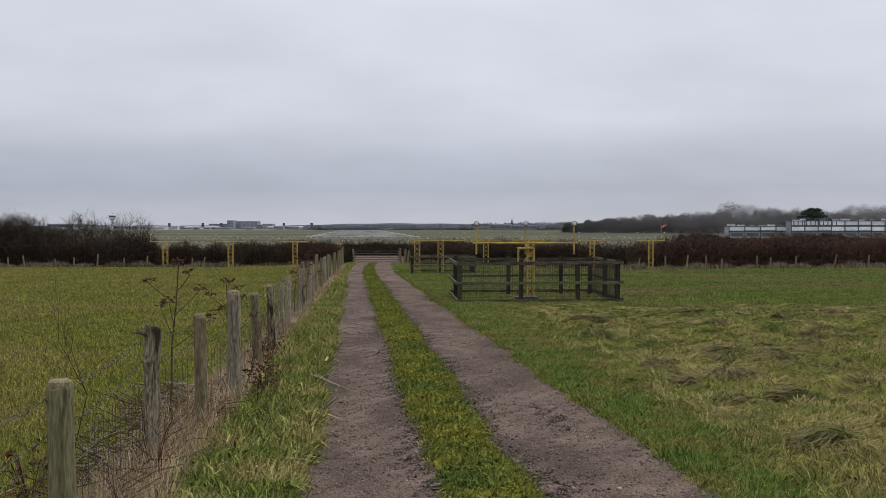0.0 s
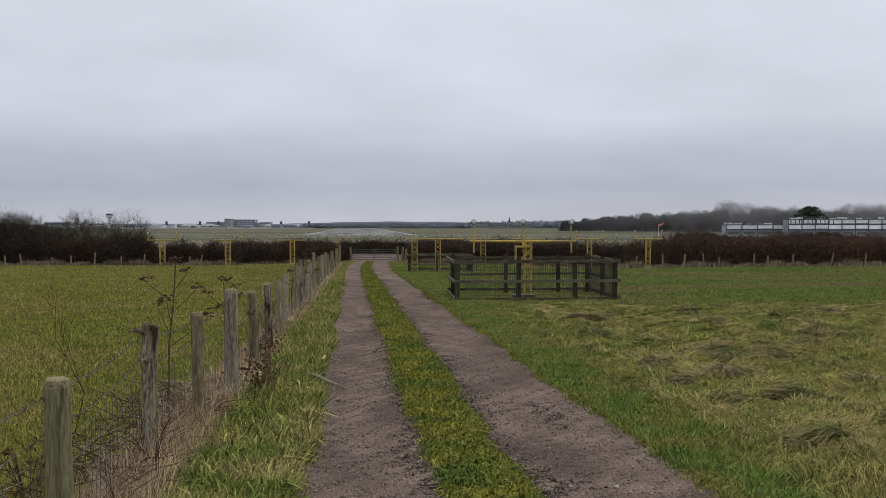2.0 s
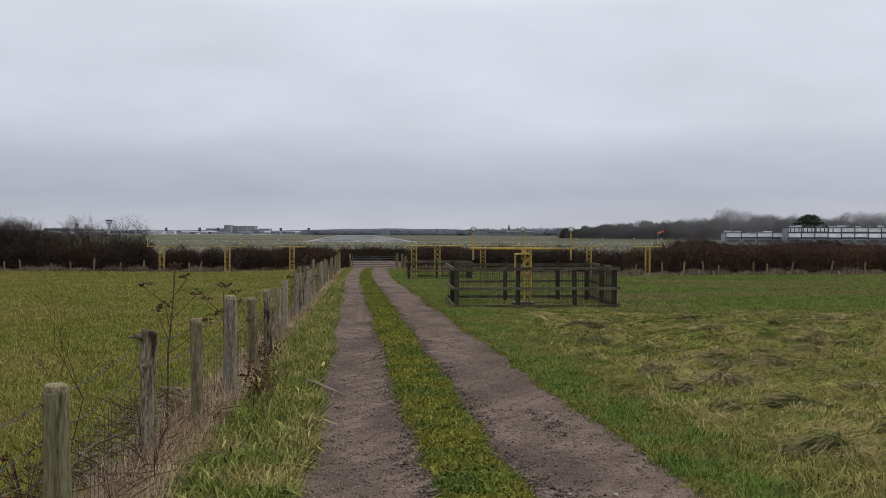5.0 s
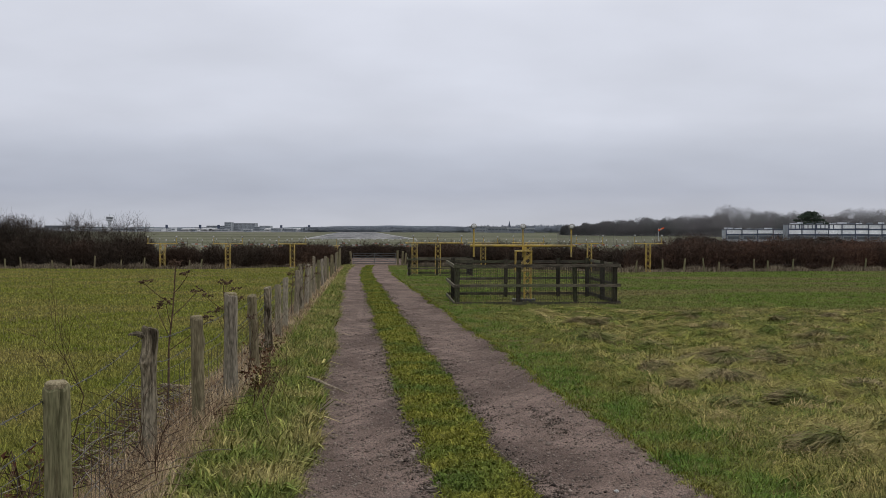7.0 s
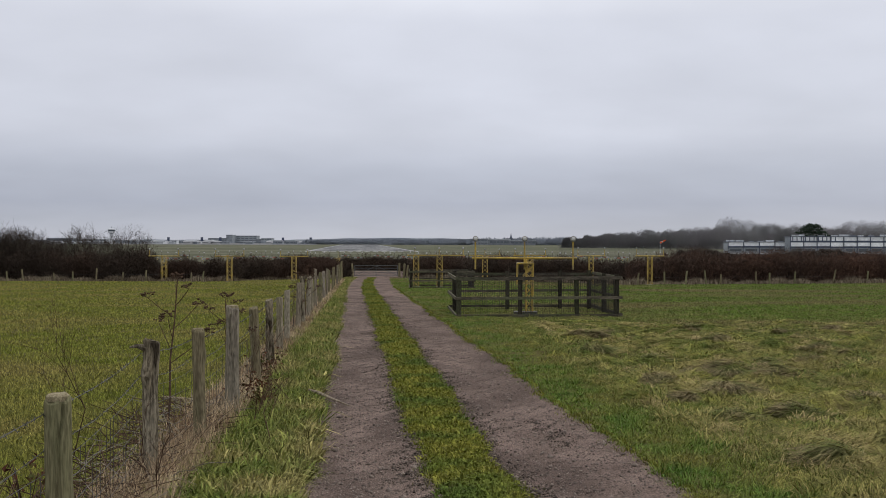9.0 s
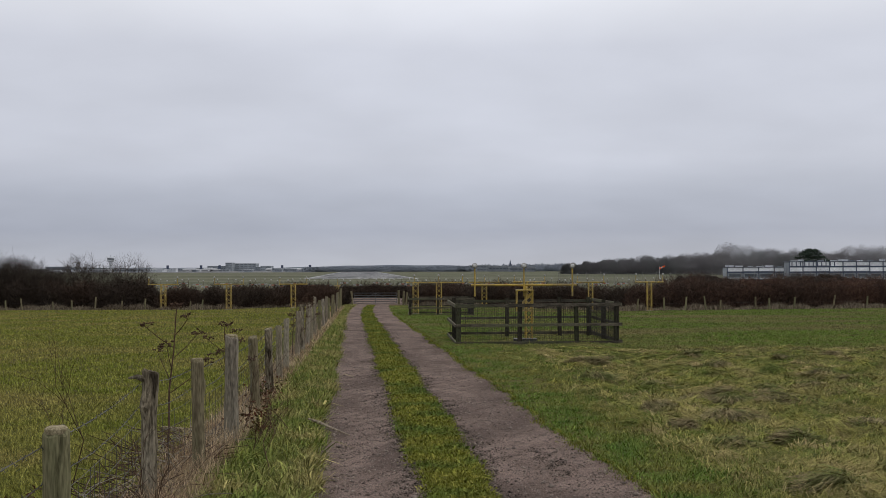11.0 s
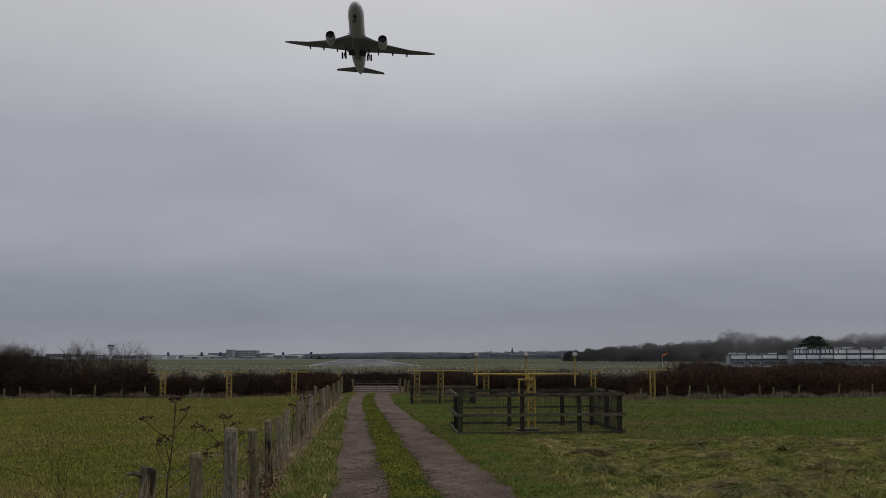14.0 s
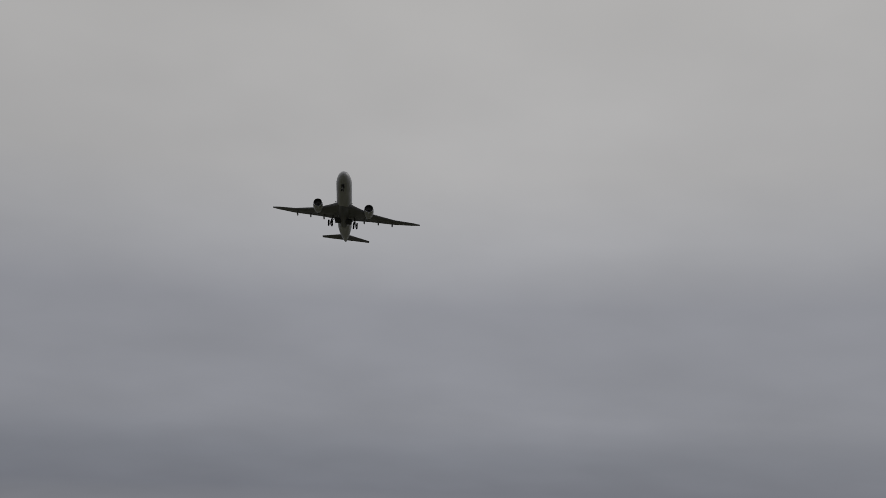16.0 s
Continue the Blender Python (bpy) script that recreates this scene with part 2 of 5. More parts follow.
M_GREYWALL = surface("grey_cladding", (0.27, 0.292, 0.33), (0.20, 0.22, 0.255), 0.2, 0.7, bump=0, by_object=0.35)
M_NAVY = surface("dark_blue_fascia", (0.035, 0.05, 0.095), (0.05, 0.065, 0.11), 0.5, 0.4, bump=0)
M_GLASS = surface("dark_window_glass", (0.075, 0.088, 0.105), (0.095, 0.11, 0.13), 0.5, 0.15, bump=0)
M_RED = surface("faded_red_paint", (0.36, 0.13, 0.08), (0.28, 0.11, 0.07), 2, 0.6, bump=0)
M_ORANGE = surface("orange_cloth", (0.72, 0.11, 0.03), (0.6, 0.09, 0.03), 2, 0.8, bump=0)
M_FUSELAGE = surface("aircraft_white_paint", (0.42, 0.425, 0.44), (0.38, 0.385, 0.40), 0.2, 0.35, bump=0, fine=1.0, grain=0.06)
M_WING = surface("aircraft_grey_paint", (0.135, 0.137, 0.145), (0.115, 0.118, 0.125), 0.2, 0.4, bump=0, fine=1.0, grain=0.08)
M_INTAKE = surface("engine_intake", (0.008, 0.008, 0.01), (0.012, 0.012, 0.014), 2, 0.6, bump=0)
M_CHROME = surface("polished_intake_lip", (0.55, 0.56, 0.58), (0.45, 0.46, 0.48), 2, 0.25, 1.0, bump=0)
M_TYRE = surface("rubber_tyre", (0.015, 0.015, 0.015), (0.025, 0.025, 0.025), 6, 0.8, bump=0)
M_DRYWEED = surface("dry_weed_stem", (0.10, 0.065, 0.045), (0.06, 0.038, 0.03), 15, 0.9, bump=0, island=0.3)
M_DEADWOOD = surface("grey_dead_stem", (0.30, 0.27, 0.23), (0.16, 0.135, 0.11), 15, 0.9, bump=0, island=0.4)
M_STICK = surface("barkless_stick", (0.30, 0.25, 0.19), (0.17, 0.135, 0.10), 20, 0.8, bump=0.3)
M_CONCRETE = surface("concrete_pad", (0.30, 0.29, 0.27), (0.22, 0.21, 0.195), 4, 0.9, bump=0.4)


# ---- building helpers ----
class Shape:
    """Gathers plain geometry for one mesh."""

    def __init__(self):
        self.v, self.f = [], []

    def add(self, verts, faces):
        k = len(self.v)
        self.v += [tuple(p) for p in verts]
        self.f += [tuple(i + k for i in q) for q in faces]
        return self

    def box(self, lo, hi, m=None, cut=0.0):
        """A box with its edges along z chamfered where cut is given."""
        (x0, y0, z0), (x1, y1, z1) = lo, hi
        if cut:
            ring = [(x0 + cut, y0), (x1 - cut, y0), (x1, y0 + cut), (x1, y1 - cut), (x1 - cut, y1), (x0 + cut, y1), (x0, y1 - cut), (x0, y0 + cut)]
        else:
            ring = [(x0, y0), (x1, y0), (x1, y1), (x0, y1)]
        n = len(ring)
        verts = [(x, y, z0) for x, y in ring] + [(x, y, z1) for x, y in ring]
        if m is not None:
            verts = [m @ Vector(p) for p in verts]
        faces = [(i, (i + 1) % n, n + (i + 1) % n, n + i) for i in range(n)] + [tuple(range(n - 1, -1, -1)), tuple(range(n, 2 * n))]
        return self.add(verts, faces)

    def tube(self, pts, radii, n=6, caps=True, squash=None):
        pts = [Vector(p) for p in pts]
        if not isinstance(radii, (list, tuple)):
            radii = [radii] * len(pts)
        verts, faces = [], []
        for i, p in enumerate(pts):
            way = (pts[min(i + 1, len(pts) - 1)] - pts[max(i - 1, 0)]).normalized()
            side = way.cross(Vector((0, 0, 1)))
            if side.length < 0.05:
                side = Vector((1, 0, 0)) - way * way.x
            side.normalize()
            up = side.cross(way)
            for k in range(n):
                a = 2 * math.pi * k / n
                verts.append(p + (side * math.cos(a) + up * math.sin(a)) * radii[i])
        for i in range(len(pts) - 1):
            for k in range(n):
                faces.append((i * n + k, i * n + (k + 1) % n, (i + 1) * n + (k + 1) % n, (i + 1) * n + k))
        if caps:
            faces += [tuple(range(n - 1, -1, -1)), tuple(range((len(pts) - 1) * n, len(pts) * n))]
        return self.add(verts, faces)

    def lathe(self, cx, cz, profile, n=24):
        """A surface turned about a line along y: pairs of y and radius."""
        verts = [(cx + r * math.cos(2 * math.pi * k / n), y, cz + r * math.sin(2 * math.pi * k / n)) for y, r in profile for k in range(n)]
        faces = [(i * n + k, i * n + (k + 1) % n, (i + 1) * n + (k + 1) % n, (i + 1) * n + k) for i in range(len(profile) - 1) for k in range(n)]
        return self.add(verts, faces)

    def mesh(self, name, material, smooth=False):
        me = bpy.data.meshes.new(name)
        me.from_pydata(self.v, [], self.f)
        me.materials.append(material)
        if smooth:
            me.polygons.foreach_set("use_smooth", [True] * len(me.polygons))
        me.update()
        return me


def part(name, shape, material, parent, label="", smooth=False, at=None):
    """One mesh object under a thing or part."""
    ob = new(name, shape if isinstance(shape, bpy.types.Mesh) else shape.mesh(name, material, smooth))
    ob.parent = parent
    if at is not None:
        ob.matrix_basis = at
    return tagged(ob, label)


def thing(name, m, label, category, group=""):
    ob = new(name)
    ob.empty_display_size = 0.2
    ob.matrix_basis = m
    return tagged(ob, label, category, group)


def single(name, shape, material, label, category, group="", kind="", smooth=False, m=None):
    ob = new(name, shape.mesh(name, material, smooth))
    if m is not None:
        ob.matrix_basis = m
    return tagged(ob, label, category, group, kind)


def triangles(name, verts, tris, material):
    """A mesh from arrays of points and triangles."""
    me = bpy.data.meshes.new(name)
    me.vertices.add(len(verts))
    me.vertices.foreach_set("co", np.asarray(verts, np.float32).ravel())
    me.loops.add(len(tris) * 3)
    me.loops.foreach_set("vertex_index", np.asarray(tris, np.int32).ravel())
    me.polygons.add(len(tris))
    me.polygons.foreach_set("loop_start", np.arange(len(tris), dtype=np.int32) * 3)
    me.materials.append(material)
    me.update(calc_edges=True)
    me.validate()
    return me


rng = np.random.default_rng(7)


# ---- the lie of the land ----
def track_mid(y):
    y = np.asarray(y, float)
    far = np.maximum(y - 50, 0)
    return 0.35 - 0.084 * (y - 6.7) + 0.00062 * np.minimum(far, 70) ** 2 + np.maximum(far - 70, 0) * 0.084


def fence_x(y):
    return -1.34 - 0.075 * np.asarray(y, float)


def land(x, y):
    """Height of the ground: it falls gently to the hedge, then lies flat."""
    x, y = np.asarray(x, float), np.asarray(y, float)
    z = np.where(y < 95, -0.0145 * y, -1.3775 - 0.38 * np.clip((y - 95) / 305, 0, 1))
    off = x - track_mid(y)
    near = np.clip((70 - y) / 40, 0, 1)
    rut = np.exp(-((off + 0.76) / 0.42) ** 4) + np.exp(-((off - 0.79) / 0.5) ** 4)
    lumps = 0.45 * np.sin(1.7 * x + 0.6 * y) * np.sin(0.9 * y - 0.8 * x) + 0.4 * np.sin(3.1 * x - 1.3 * y + 2) * np.sin(2.3 * y + 1.1 * x) + 0.3 * np.sin(7.3 * x + 2.1 * y + 2 * np.sin(1.3 * y)) * np.sin(5.9 * y - 1.7 * x)
    rough = np.clip((off - 1.6) / 1.5, 0, 1) * np.clip((34 - y) / 10, 0.15, 1)
    verge = np.exp(-((off + 1.9) / 0.5) ** 2)
    return z + near * (-0.05 * rut + 0.07 * rough * lumps + 0.05 * verge + 0.012 * lumps)


def build_ground():
    ys = np.unique(np.concatenate([-np.geomspace(60, 4500, 12), np.linspace(-59, 2, 24), np.linspace(2, 40, 150), np.linspace(40, 110, 60), np.geomspace(110, 4900, 30)]))
    xs = np.unique(np.concatenate([-np.geomspace(14, 4000, 25), np.linspace(-14, 14, 190), np.geomspace(14, 4000, 25)]))
    gx, gy = np.meshgrid(xs, ys)
    pts = np.stack([gx, gy, land(gx, gy)], -1).reshape(-1, 3)
    a = (np.arange(len(ys) - 1)[:, None] * len(xs) + np.arange(len(xs) - 1)[None]).ravel()
    tris = np.concatenate([np.stack([a, a + 1, a + len(xs) + 1], 1), np.stack([a, a + len(xs) + 1, a + len(xs)], 1)])
    me = triangles("ground", pts, tris, M_GROUND)
    me.polygons.foreach_set("use_smooth", [True] * len(me.polygons))
    tagged(new("ground", me), "open green grass field falling gently to a hedge", "ground", kind="structure")


def rut_edges(y):
    """Offsets of the two bare wheel strips from the middle of the track."""
    w = 0.035 * np.sin(0.83 * y) + 0.02 * np.sin(2.31 * y + 1) + 0.012 * np.sin(7.9 * y + 2)
    v = 0.035 * np.sin(0.71 * y + 2) + 0.02 * np.sin(2.9 * y) + 0.012 * np.sin(6.7 * y + 1)
    return -1.30 + w, -0.29 + v, 0.17 - w, 1.42 + v


def build_track():
    ys = np.concatenate([np.linspace(-12, 40, 420), np.linspace(40.2, 104, 160)])
    edge = rut_edges(ys)
    for k in (0, 2):
        across = np.linspace(0, 1, 15)[None]
        off = edge[k][:, None] * (1 - across) + edge[k + 1][:, None] * across
        gy = np.repeat(ys[:, None], 15, 1)
        gx = track_mid(gy) + off
        crumbs = 0.007 * np.sin(37 * gx + 11 * gy) * np.sin(29 * gy - 17 * gx)
        gz = land(gx, gy) + 0.022 + crumbs - 0.028 * np.abs(2 * across - 1) ** 3
        a = (np.arange(len(ys) - 1)[:, None] * 15 + np.arange(14)[None]).ravel()
        tris = np.concatenate([np.stack([a, a + 1, a + 16], 1), np.stack([a, a + 16, a + 15], 1)])
        me = triangles("wheel_track", np.stack([gx, gy, gz], -1).reshape(-1, 3), tris, M_GRAVEL)
        me.polygons.foreach_set("use_smooth", [True] * len(me.polygons))
        tagged(new("wheel_track", me), "bare brown-grey gravel wheel strip of a farm track", "track", "wheel strips of the farm track", "structure")
    yard = Shape()
    yard.box((-8.6, 85.2, -1.55), (-2.6, 104.0, -1.215))
    single("gate_apron", yard, M_GRAVEL, "worn muddy gravel apron below the farm gate", "paving", kind="structure")


def build_airfield():
    # sheet over the far ground that carries the haze-paled grass colour
    xs, ys = np.concatenate([-np.geomspace(3900, 10, 20), np.geomspace(10, 3900, 20)]), np.geomspace(122, 4800, 40)
    gx, gy = np.meshgrid(xs, ys)
    pts = np.stack([gx, gy, land(gx, gy) + 0.02], -1).reshape(-1, 3)
    a = (np.arange(len(ys) - 1)[:, None] * len(xs) + np.arange(len(xs) - 1)[None]).ravel()
    tris = np.concatenate([np.stack([a, a + 1, a + len(xs) + 1], 1), np.stack([a, a + len(xs) + 1, a + len(xs)], 1)])
    tagged(new("airfield_turf", triangles("airfield_turf", pts, tris, M_AIRFIELD)), "wide flat mown airfield grass, paled by haze in its colour", "grass", kind="structure")


build_ground()
build_track()
build_airfield()


# ---- field fence beside the track ----
def post_shape(h, r, gnarl, seed, n=14, cracks=0, knots=0):
    """Round post with an uneven girth, drying cracks that wander up it, knots and a worn top."""
    rnd = random.Random(seed)
    s = Shape()
    rows = 12 if n < 20 else 34
    us = [-0.25] + [i / (rows - 2) * 0.975 for i in range(rows - 1)] + [0.99, 1.0]
    phase = [rnd.uniform(0, 6) for _ in range(5)]
    lines = [(rnd.uniform(0, 2 * math.pi), rnd.uniform(0.0, 0.4), rnd.uniform(0.6, 1.05), rnd.uniform(0.12, 0.3), rnd.uniform(0, 6)) for _ in range(cracks)]
    bumps = [(rnd.uniform(0, 2 * math.pi), rnd.uniform(0.2, 0.85)) for _ in range(knots)]
    verts = []
    for u in us:
        z = u * h if u > 0 else u
        for k in range(n):
            a = 2 * math.pi * k / n
            rr = r * (1 + 0.10 * (1 - u) ** 2 + gnarl * (math.sin(2 * a + phase[0] + 3 * u) + 0.6 * math.sin(3 * a + phase[1] - 5 * u) + 0.5 * math.sin(9 * u + phase[2] + a) + 0.3 * math.sin(23 * u + 5 * a + phase[4])))
            for c0, lo, hi, deep, ph in lines:
                if lo < u < hi:
                    d = (a - c0 - 0.22 * math.sin(7 * u + ph) - 0.07 * math.sin(29 * u + ph) + math.pi) % (2 * math.pi) - math.pi
                    rr -= r * deep * math.exp(-(d / 0.13) ** 2)
            for c0, uk in bumps:
                d = (a - c0 + math.pi) % (2 * math.pi) - math.pi
                q = (d / 0.5) ** 2 + ((u - uk) / 0.045) ** 2
                rr += r * 0.42 * math.exp(-q) - r * 0.5 * math.exp(-q * 7)
            if u == 1.0:
                rr *= 0.9
            verts.append((rr * math.cos(a) + gnarl * 0.36 * r * math.sin(6 * u + phase[3]), rr * math.sin(a), z + (0.014 * math.sin(a + phase[0]) + 0.006 * math.sin(5 * a + phase[1]) if u > 0.98 else 0)))
    faces = [(i * n + k, i * n + (k + 1) % n, (i + 1) * n + (k + 1) % n, (i + 1) * n + k) for i in range(len(us) - 1) for k in range(n)]
    faces.append(tuple(range((len(us) - 1) * n, len(us) * n)))
    return s.add(verts, faces)


# distance, offset and height of each fence post
POSTS = [(2.6, -1.55, 1), (4.62, -1.638, 1), (7.45, -2.03, 1.02), (8.8, -1.98, 1), (10.4, -2.03, 1.12), (12.7, -2.18, 1), (15, -2.39, 1), (17.2, -2.59, 0.95), (19.4, -2.8, 1), (22.7, -3.04, 1.05), (24.7, -3.19, 1.15), (27.1, -3.37, 1.1), (29.2, -3.54, 1.05), (31.6, -3.72, 1.25), (34.9, -3.96, 1.1), (38.3, -4.2, 1.1), (41.7, -4.47, 1.15), (45.4, -4.75, 1.05), (49.8, -5.07, 1.1), (54.2, -5.41, 1.1), (59, -5.76, 1.15), (65, -6.21, 1.15), (70, -6.6, 1.25), (75, -6.97, 1.35)]


def ground_at(x, y):
    return float(land(x, y))


def build_fence():
    fence = thing("field_fence", pose(0, 0, 0), "stock fence of weathered round posts, netting and barbed wire", "fence")
    line = []
    for i, (y, x, h) in enumerate(POSTS):
        z = -0.0145 * y
        bark = i in (2, 6, 10)
        r = {1: 0.057, 4: 0.066, 5: 0.056}.get(i, 0.052)
        lean = (2.0 * math.sin(i * 1.7), (0, 0, 1.0, -1.2, 0.4, -2.4, -1.6, -0.6, 0.8)[i] if i < 9 else 1.6 * math.sin(i * 2.9))
        near = i < 9
        post = part("post", post_shape(h, r * (1.06 if bark else 0.98), 0.09 if bark else 0.035, i, 44 if near else 14, (9 if bark else 5) if near else 0, 4 if i == 2 else 1 if near else 0), M_BARK if bark else M_PALEPOST if i in (4, 8, 11, 15) else M_SILVER if i in (4, 7, 9, 12, 13, 16, 20) else M_POST, fence, "split bark-covered crooked post" if bark else "", at=pose(x, y, z, lean[0], lean[1], 0) @ pose(0, 0, 0, 0, 0, 40 * i))
        if i in (1, 3, 4):
            part("sawn_top", Shape().tube([(0, 0, h - 0.012), (0, 0, h + 0.008), (0, 0, h + 0.016)], [r * 0.84, r * 0.84, r * 0.7], 18), M_SAWN, post, "pale weathered sawn end")
        if i == 2:
            part("branch_stub", Shape().tube([(0.02, 0.0, 0.93), (-0.04, 0.03, 0.97), (-0.075, 0.07, 0.985), (-0.09, 0.12, 0.975)], [0.03, 0.026, 0.016, 0.006], 8), M_BARK, post)
        line.append(Vector((x, y, z)))
    r2 = random.Random(4)
    for k, h in enumerate((0.93, 0.78)):
        s = Shape()
        for a, b in zip(line, line[1:]):
            pts = []
            for j in range(9):
                u = j / 8
                p = a.lerp(b, u) + Vector((-0.055, 0, h - 0.05 * math.sin(math.pi * u) * (1 if k else 0.5) + r2.uniform(-0.004, 0.004)))
                pts.append(p)
            for d in (0.0, math.pi):
                s.tube([p + Vector((0.0025 * math.cos(i * 2 + d), 0, 0.0025 * math.sin(i * 2 + d))) for i, p in enumerate(pts)], 0.0014, 4, False)
            if a.y < 30:
                length = (b - a).length
                for j in range(int(length / 0.11)):
                    u = (j + 0.5) / int(length / 0.11)
                    p = a.lerp(b, u) + Vector((-0.055, 0, h - 0.05 * math.sin(math.pi * u) * (1 if k else 0.5)))
                    for q in range(2):
                        w = Vector((r2.uniform(-1, 1), r2.uniform(-1, 1), r2.uniform(-1, 1))).normalized() * 0.016
                        s.tube([p - w, p + w], 0.0016, 3, False)
        part("barbed_wire", s, M_WIRE, fence, "rusty grey barbed wire strand")
    s = Shape()
    for a, b in zip(line, line[1:]):
        if a.y > 40:
            break
        for h in (0.05, 0.14, 0.23, 0.33, 0.44, 0.56, 0.68):
            s.tube([a.lerp(b, u / 4) + Vector((-0.052, 0, h - 0.02 * math.sin(math.pi * u / 4) + r2.uniform(-0.008, 0.008))) for u in range(5)], 0.0018, 3, False)
        n = max(2, int((b - a).length / 0.15))
        for j in range(n):
            p = a.lerp(b, (j + 0.5) / n) + Vector((-0.052, 0, 0))
            s.tube([p + Vector((0, r2.uniform(-0.02, 0.02), 0.05)), p + Vector((0, r2.uniform(-0.03, 0.03), 0.36)), p + Vector((0, r2.uniform(-0.03, 0.03), 0.67))], 0.0018, 3, False)
    part("stock_netting", s, M_WIRE, fence, "galvanised square stock netting")


# ---- timber pens ----
def build_pen(m, w, d, h, label, front_posts, back_posts, mesh_from=0.05):
    """Post and rail pen clad with square wire mesh; x across the front, y to the back."""
    pen = thing("timber_pen", m, label, "fence pen", "pens round the lights")
    posts = [(x, 0.0) for x in front_posts] + [(x, d) for x in back_posts] + [(0.0, d * 0.5), (w, d * 0.5)]
    rnd = random.Random(int(w * 10))
    for i, (x, y) in enumerate(posts):
        s = Shape().box((-0.06, -0.05, -0.2), (0.06, 0.05, h + rnd.uniform(0.02, 0.1)), None, 0.012)
        part("post", s, M_RAIL, pen, at=pose(x, y, 0, rnd.uniform(-1, 1), rnd.uniform(-1, 1), 0))
    for x0, y0, x1, y1, out in ((0, 0, w, 0, -1), (0, d, w, d, 1), (0, 0, 0, d, -1), (w, 0, w, d, 1)):
        long = math.hypot(x1 - x0, y1 - y0)
        turn = 0 if y0 == y1 else 90
        for z, t in ((h - 0.05, 0.085), (h * 0.49, 0.075), (0.10, 0.075)):
            s = Shape().box((-0.06, -0.022, -t / 2), (long + 0.06, 0.022, t / 2), None, 0.006)
            shift = out * 0.075 * (1 if turn == 0 else -1)
            part("rail", s, M_RAILTOP, pen, at=pose(x0, y0, z + rnd.uniform(-0.01, 0.01), 0, rnd.uniform(-0.25, 0.25), turn) @ pose(0, shift, 0))
        s = Shape()
        n = int(long / 0.065)
        inner = -out * 0.056
        for j in range(n + 1):
            u = j / n
            x, y = x0 + (x1 - x0) * u, y0 + (y1 - y0) * u
            x, y = (x, y + inner) if turn == 0 else (x + inner, y)
            s.tube([(x, y, mesh_from), (x, y, h - 0.04)], 0.0042, 3, False)
        for j in range(int(h / 0.1)):
            z = 0.08 + j * 0.1
            a, b = ((x0, y0 + inner, z), (x1, y1 + inner, z)) if turn == 0 else ((x0 + inner, y0, z), (x1 + inner, y1, z))
            s.tube([a, b], 0.003, 3, False)
        part("wire_mesh", s, M_PENMESH, pen, "square welded wire mesh panel")
    return pen


# ---- approach lights ----
def lattice(parent, x, y, h, w, bays):
    """Square lattice column of angle steel: legs and braces."""
    q = w / 2
    for dx, dy in ((-q, -q), (q, -q), (q, q), (-q, q)):
        part("leg", Shape().tube([(0, 0, -0.1), (0, 0, h)], 0.022, 6), M_YELLOW, parent, at=pose(x + dx, y + dy, 0))
    step = h / bays
    for i in range(bays):
        z = i * step
        s = Shape()
        flip = 1 if i % 2 else -1
        for a, b in (((-q * flip, -q), (q * flip, -q)), ((q, -q * flip), (q, q * flip)), ((q * flip, q), (-q * flip, q)), ((-q, q * flip), (-q, -q * flip))):
            s.tube([(x + a[0], y + a[1], z), (x + b[0], y + b[1], z + step)], 0.013, 5)
        part("brace", s, M_YELLOW, parent)


def lamp_head(parent, x, y, z0, z1, r, low=0.0):
    part("stem", Shape().tube([(x, y, z0 - low), (x, y, z1)], max(0.022, r * 0.3), 8), M_YELLOW, parent)
    head = part("lamp_head", Shape().tube([(x, y + r * 1.5, z1 + r), (x, y + r, z1 + r), (x, y - r * 0.3, z1 + r), (x, y - r, z1 + r)], [r * 0.4, r * 0.8, r * 1.0, r * 1.0], 14), M_CONCRETE, parent, "grey round lamp housing", True)
    part("lens", Shape().tube([(x, y - r * 0.98, z1 + r), (x, y - r * 1.12, z1 + r), (x, y - r * 1.25, z1 + r)], [r * 0.74, r * 0.62, r * 0.3], 14), M_LAMP, head, "pale glass lens", True)


def build_light_bar(m, h, columns, x0, x1, lamps, label, w=0.3, stem=0.42, r=0.07, low=0.0, bays=6, big=False):
    bar = thing("approach_light", m, label, "airfield light", "approach light stands")
    for x in columns:
        lattice(bar, x, 0, h, w, bays)
        part("foot_plate", Shape().box((x - w * 0.7, -w * 0.7, -0.12), (x + w * 0.7, w * 0.7, 0.03)), M_CONCRETE, bar)
    part("crossbar", Shape().tube([(x0, 0, h + 0.03), (x1, 0, h + 0.03)], 0.034, 8), M_YELLOW, bar)
    for x in lamps:
        lamp_head(bar, x, -0.06 if big else 0, h + 0.03, h + stem, r, low)
    return bar


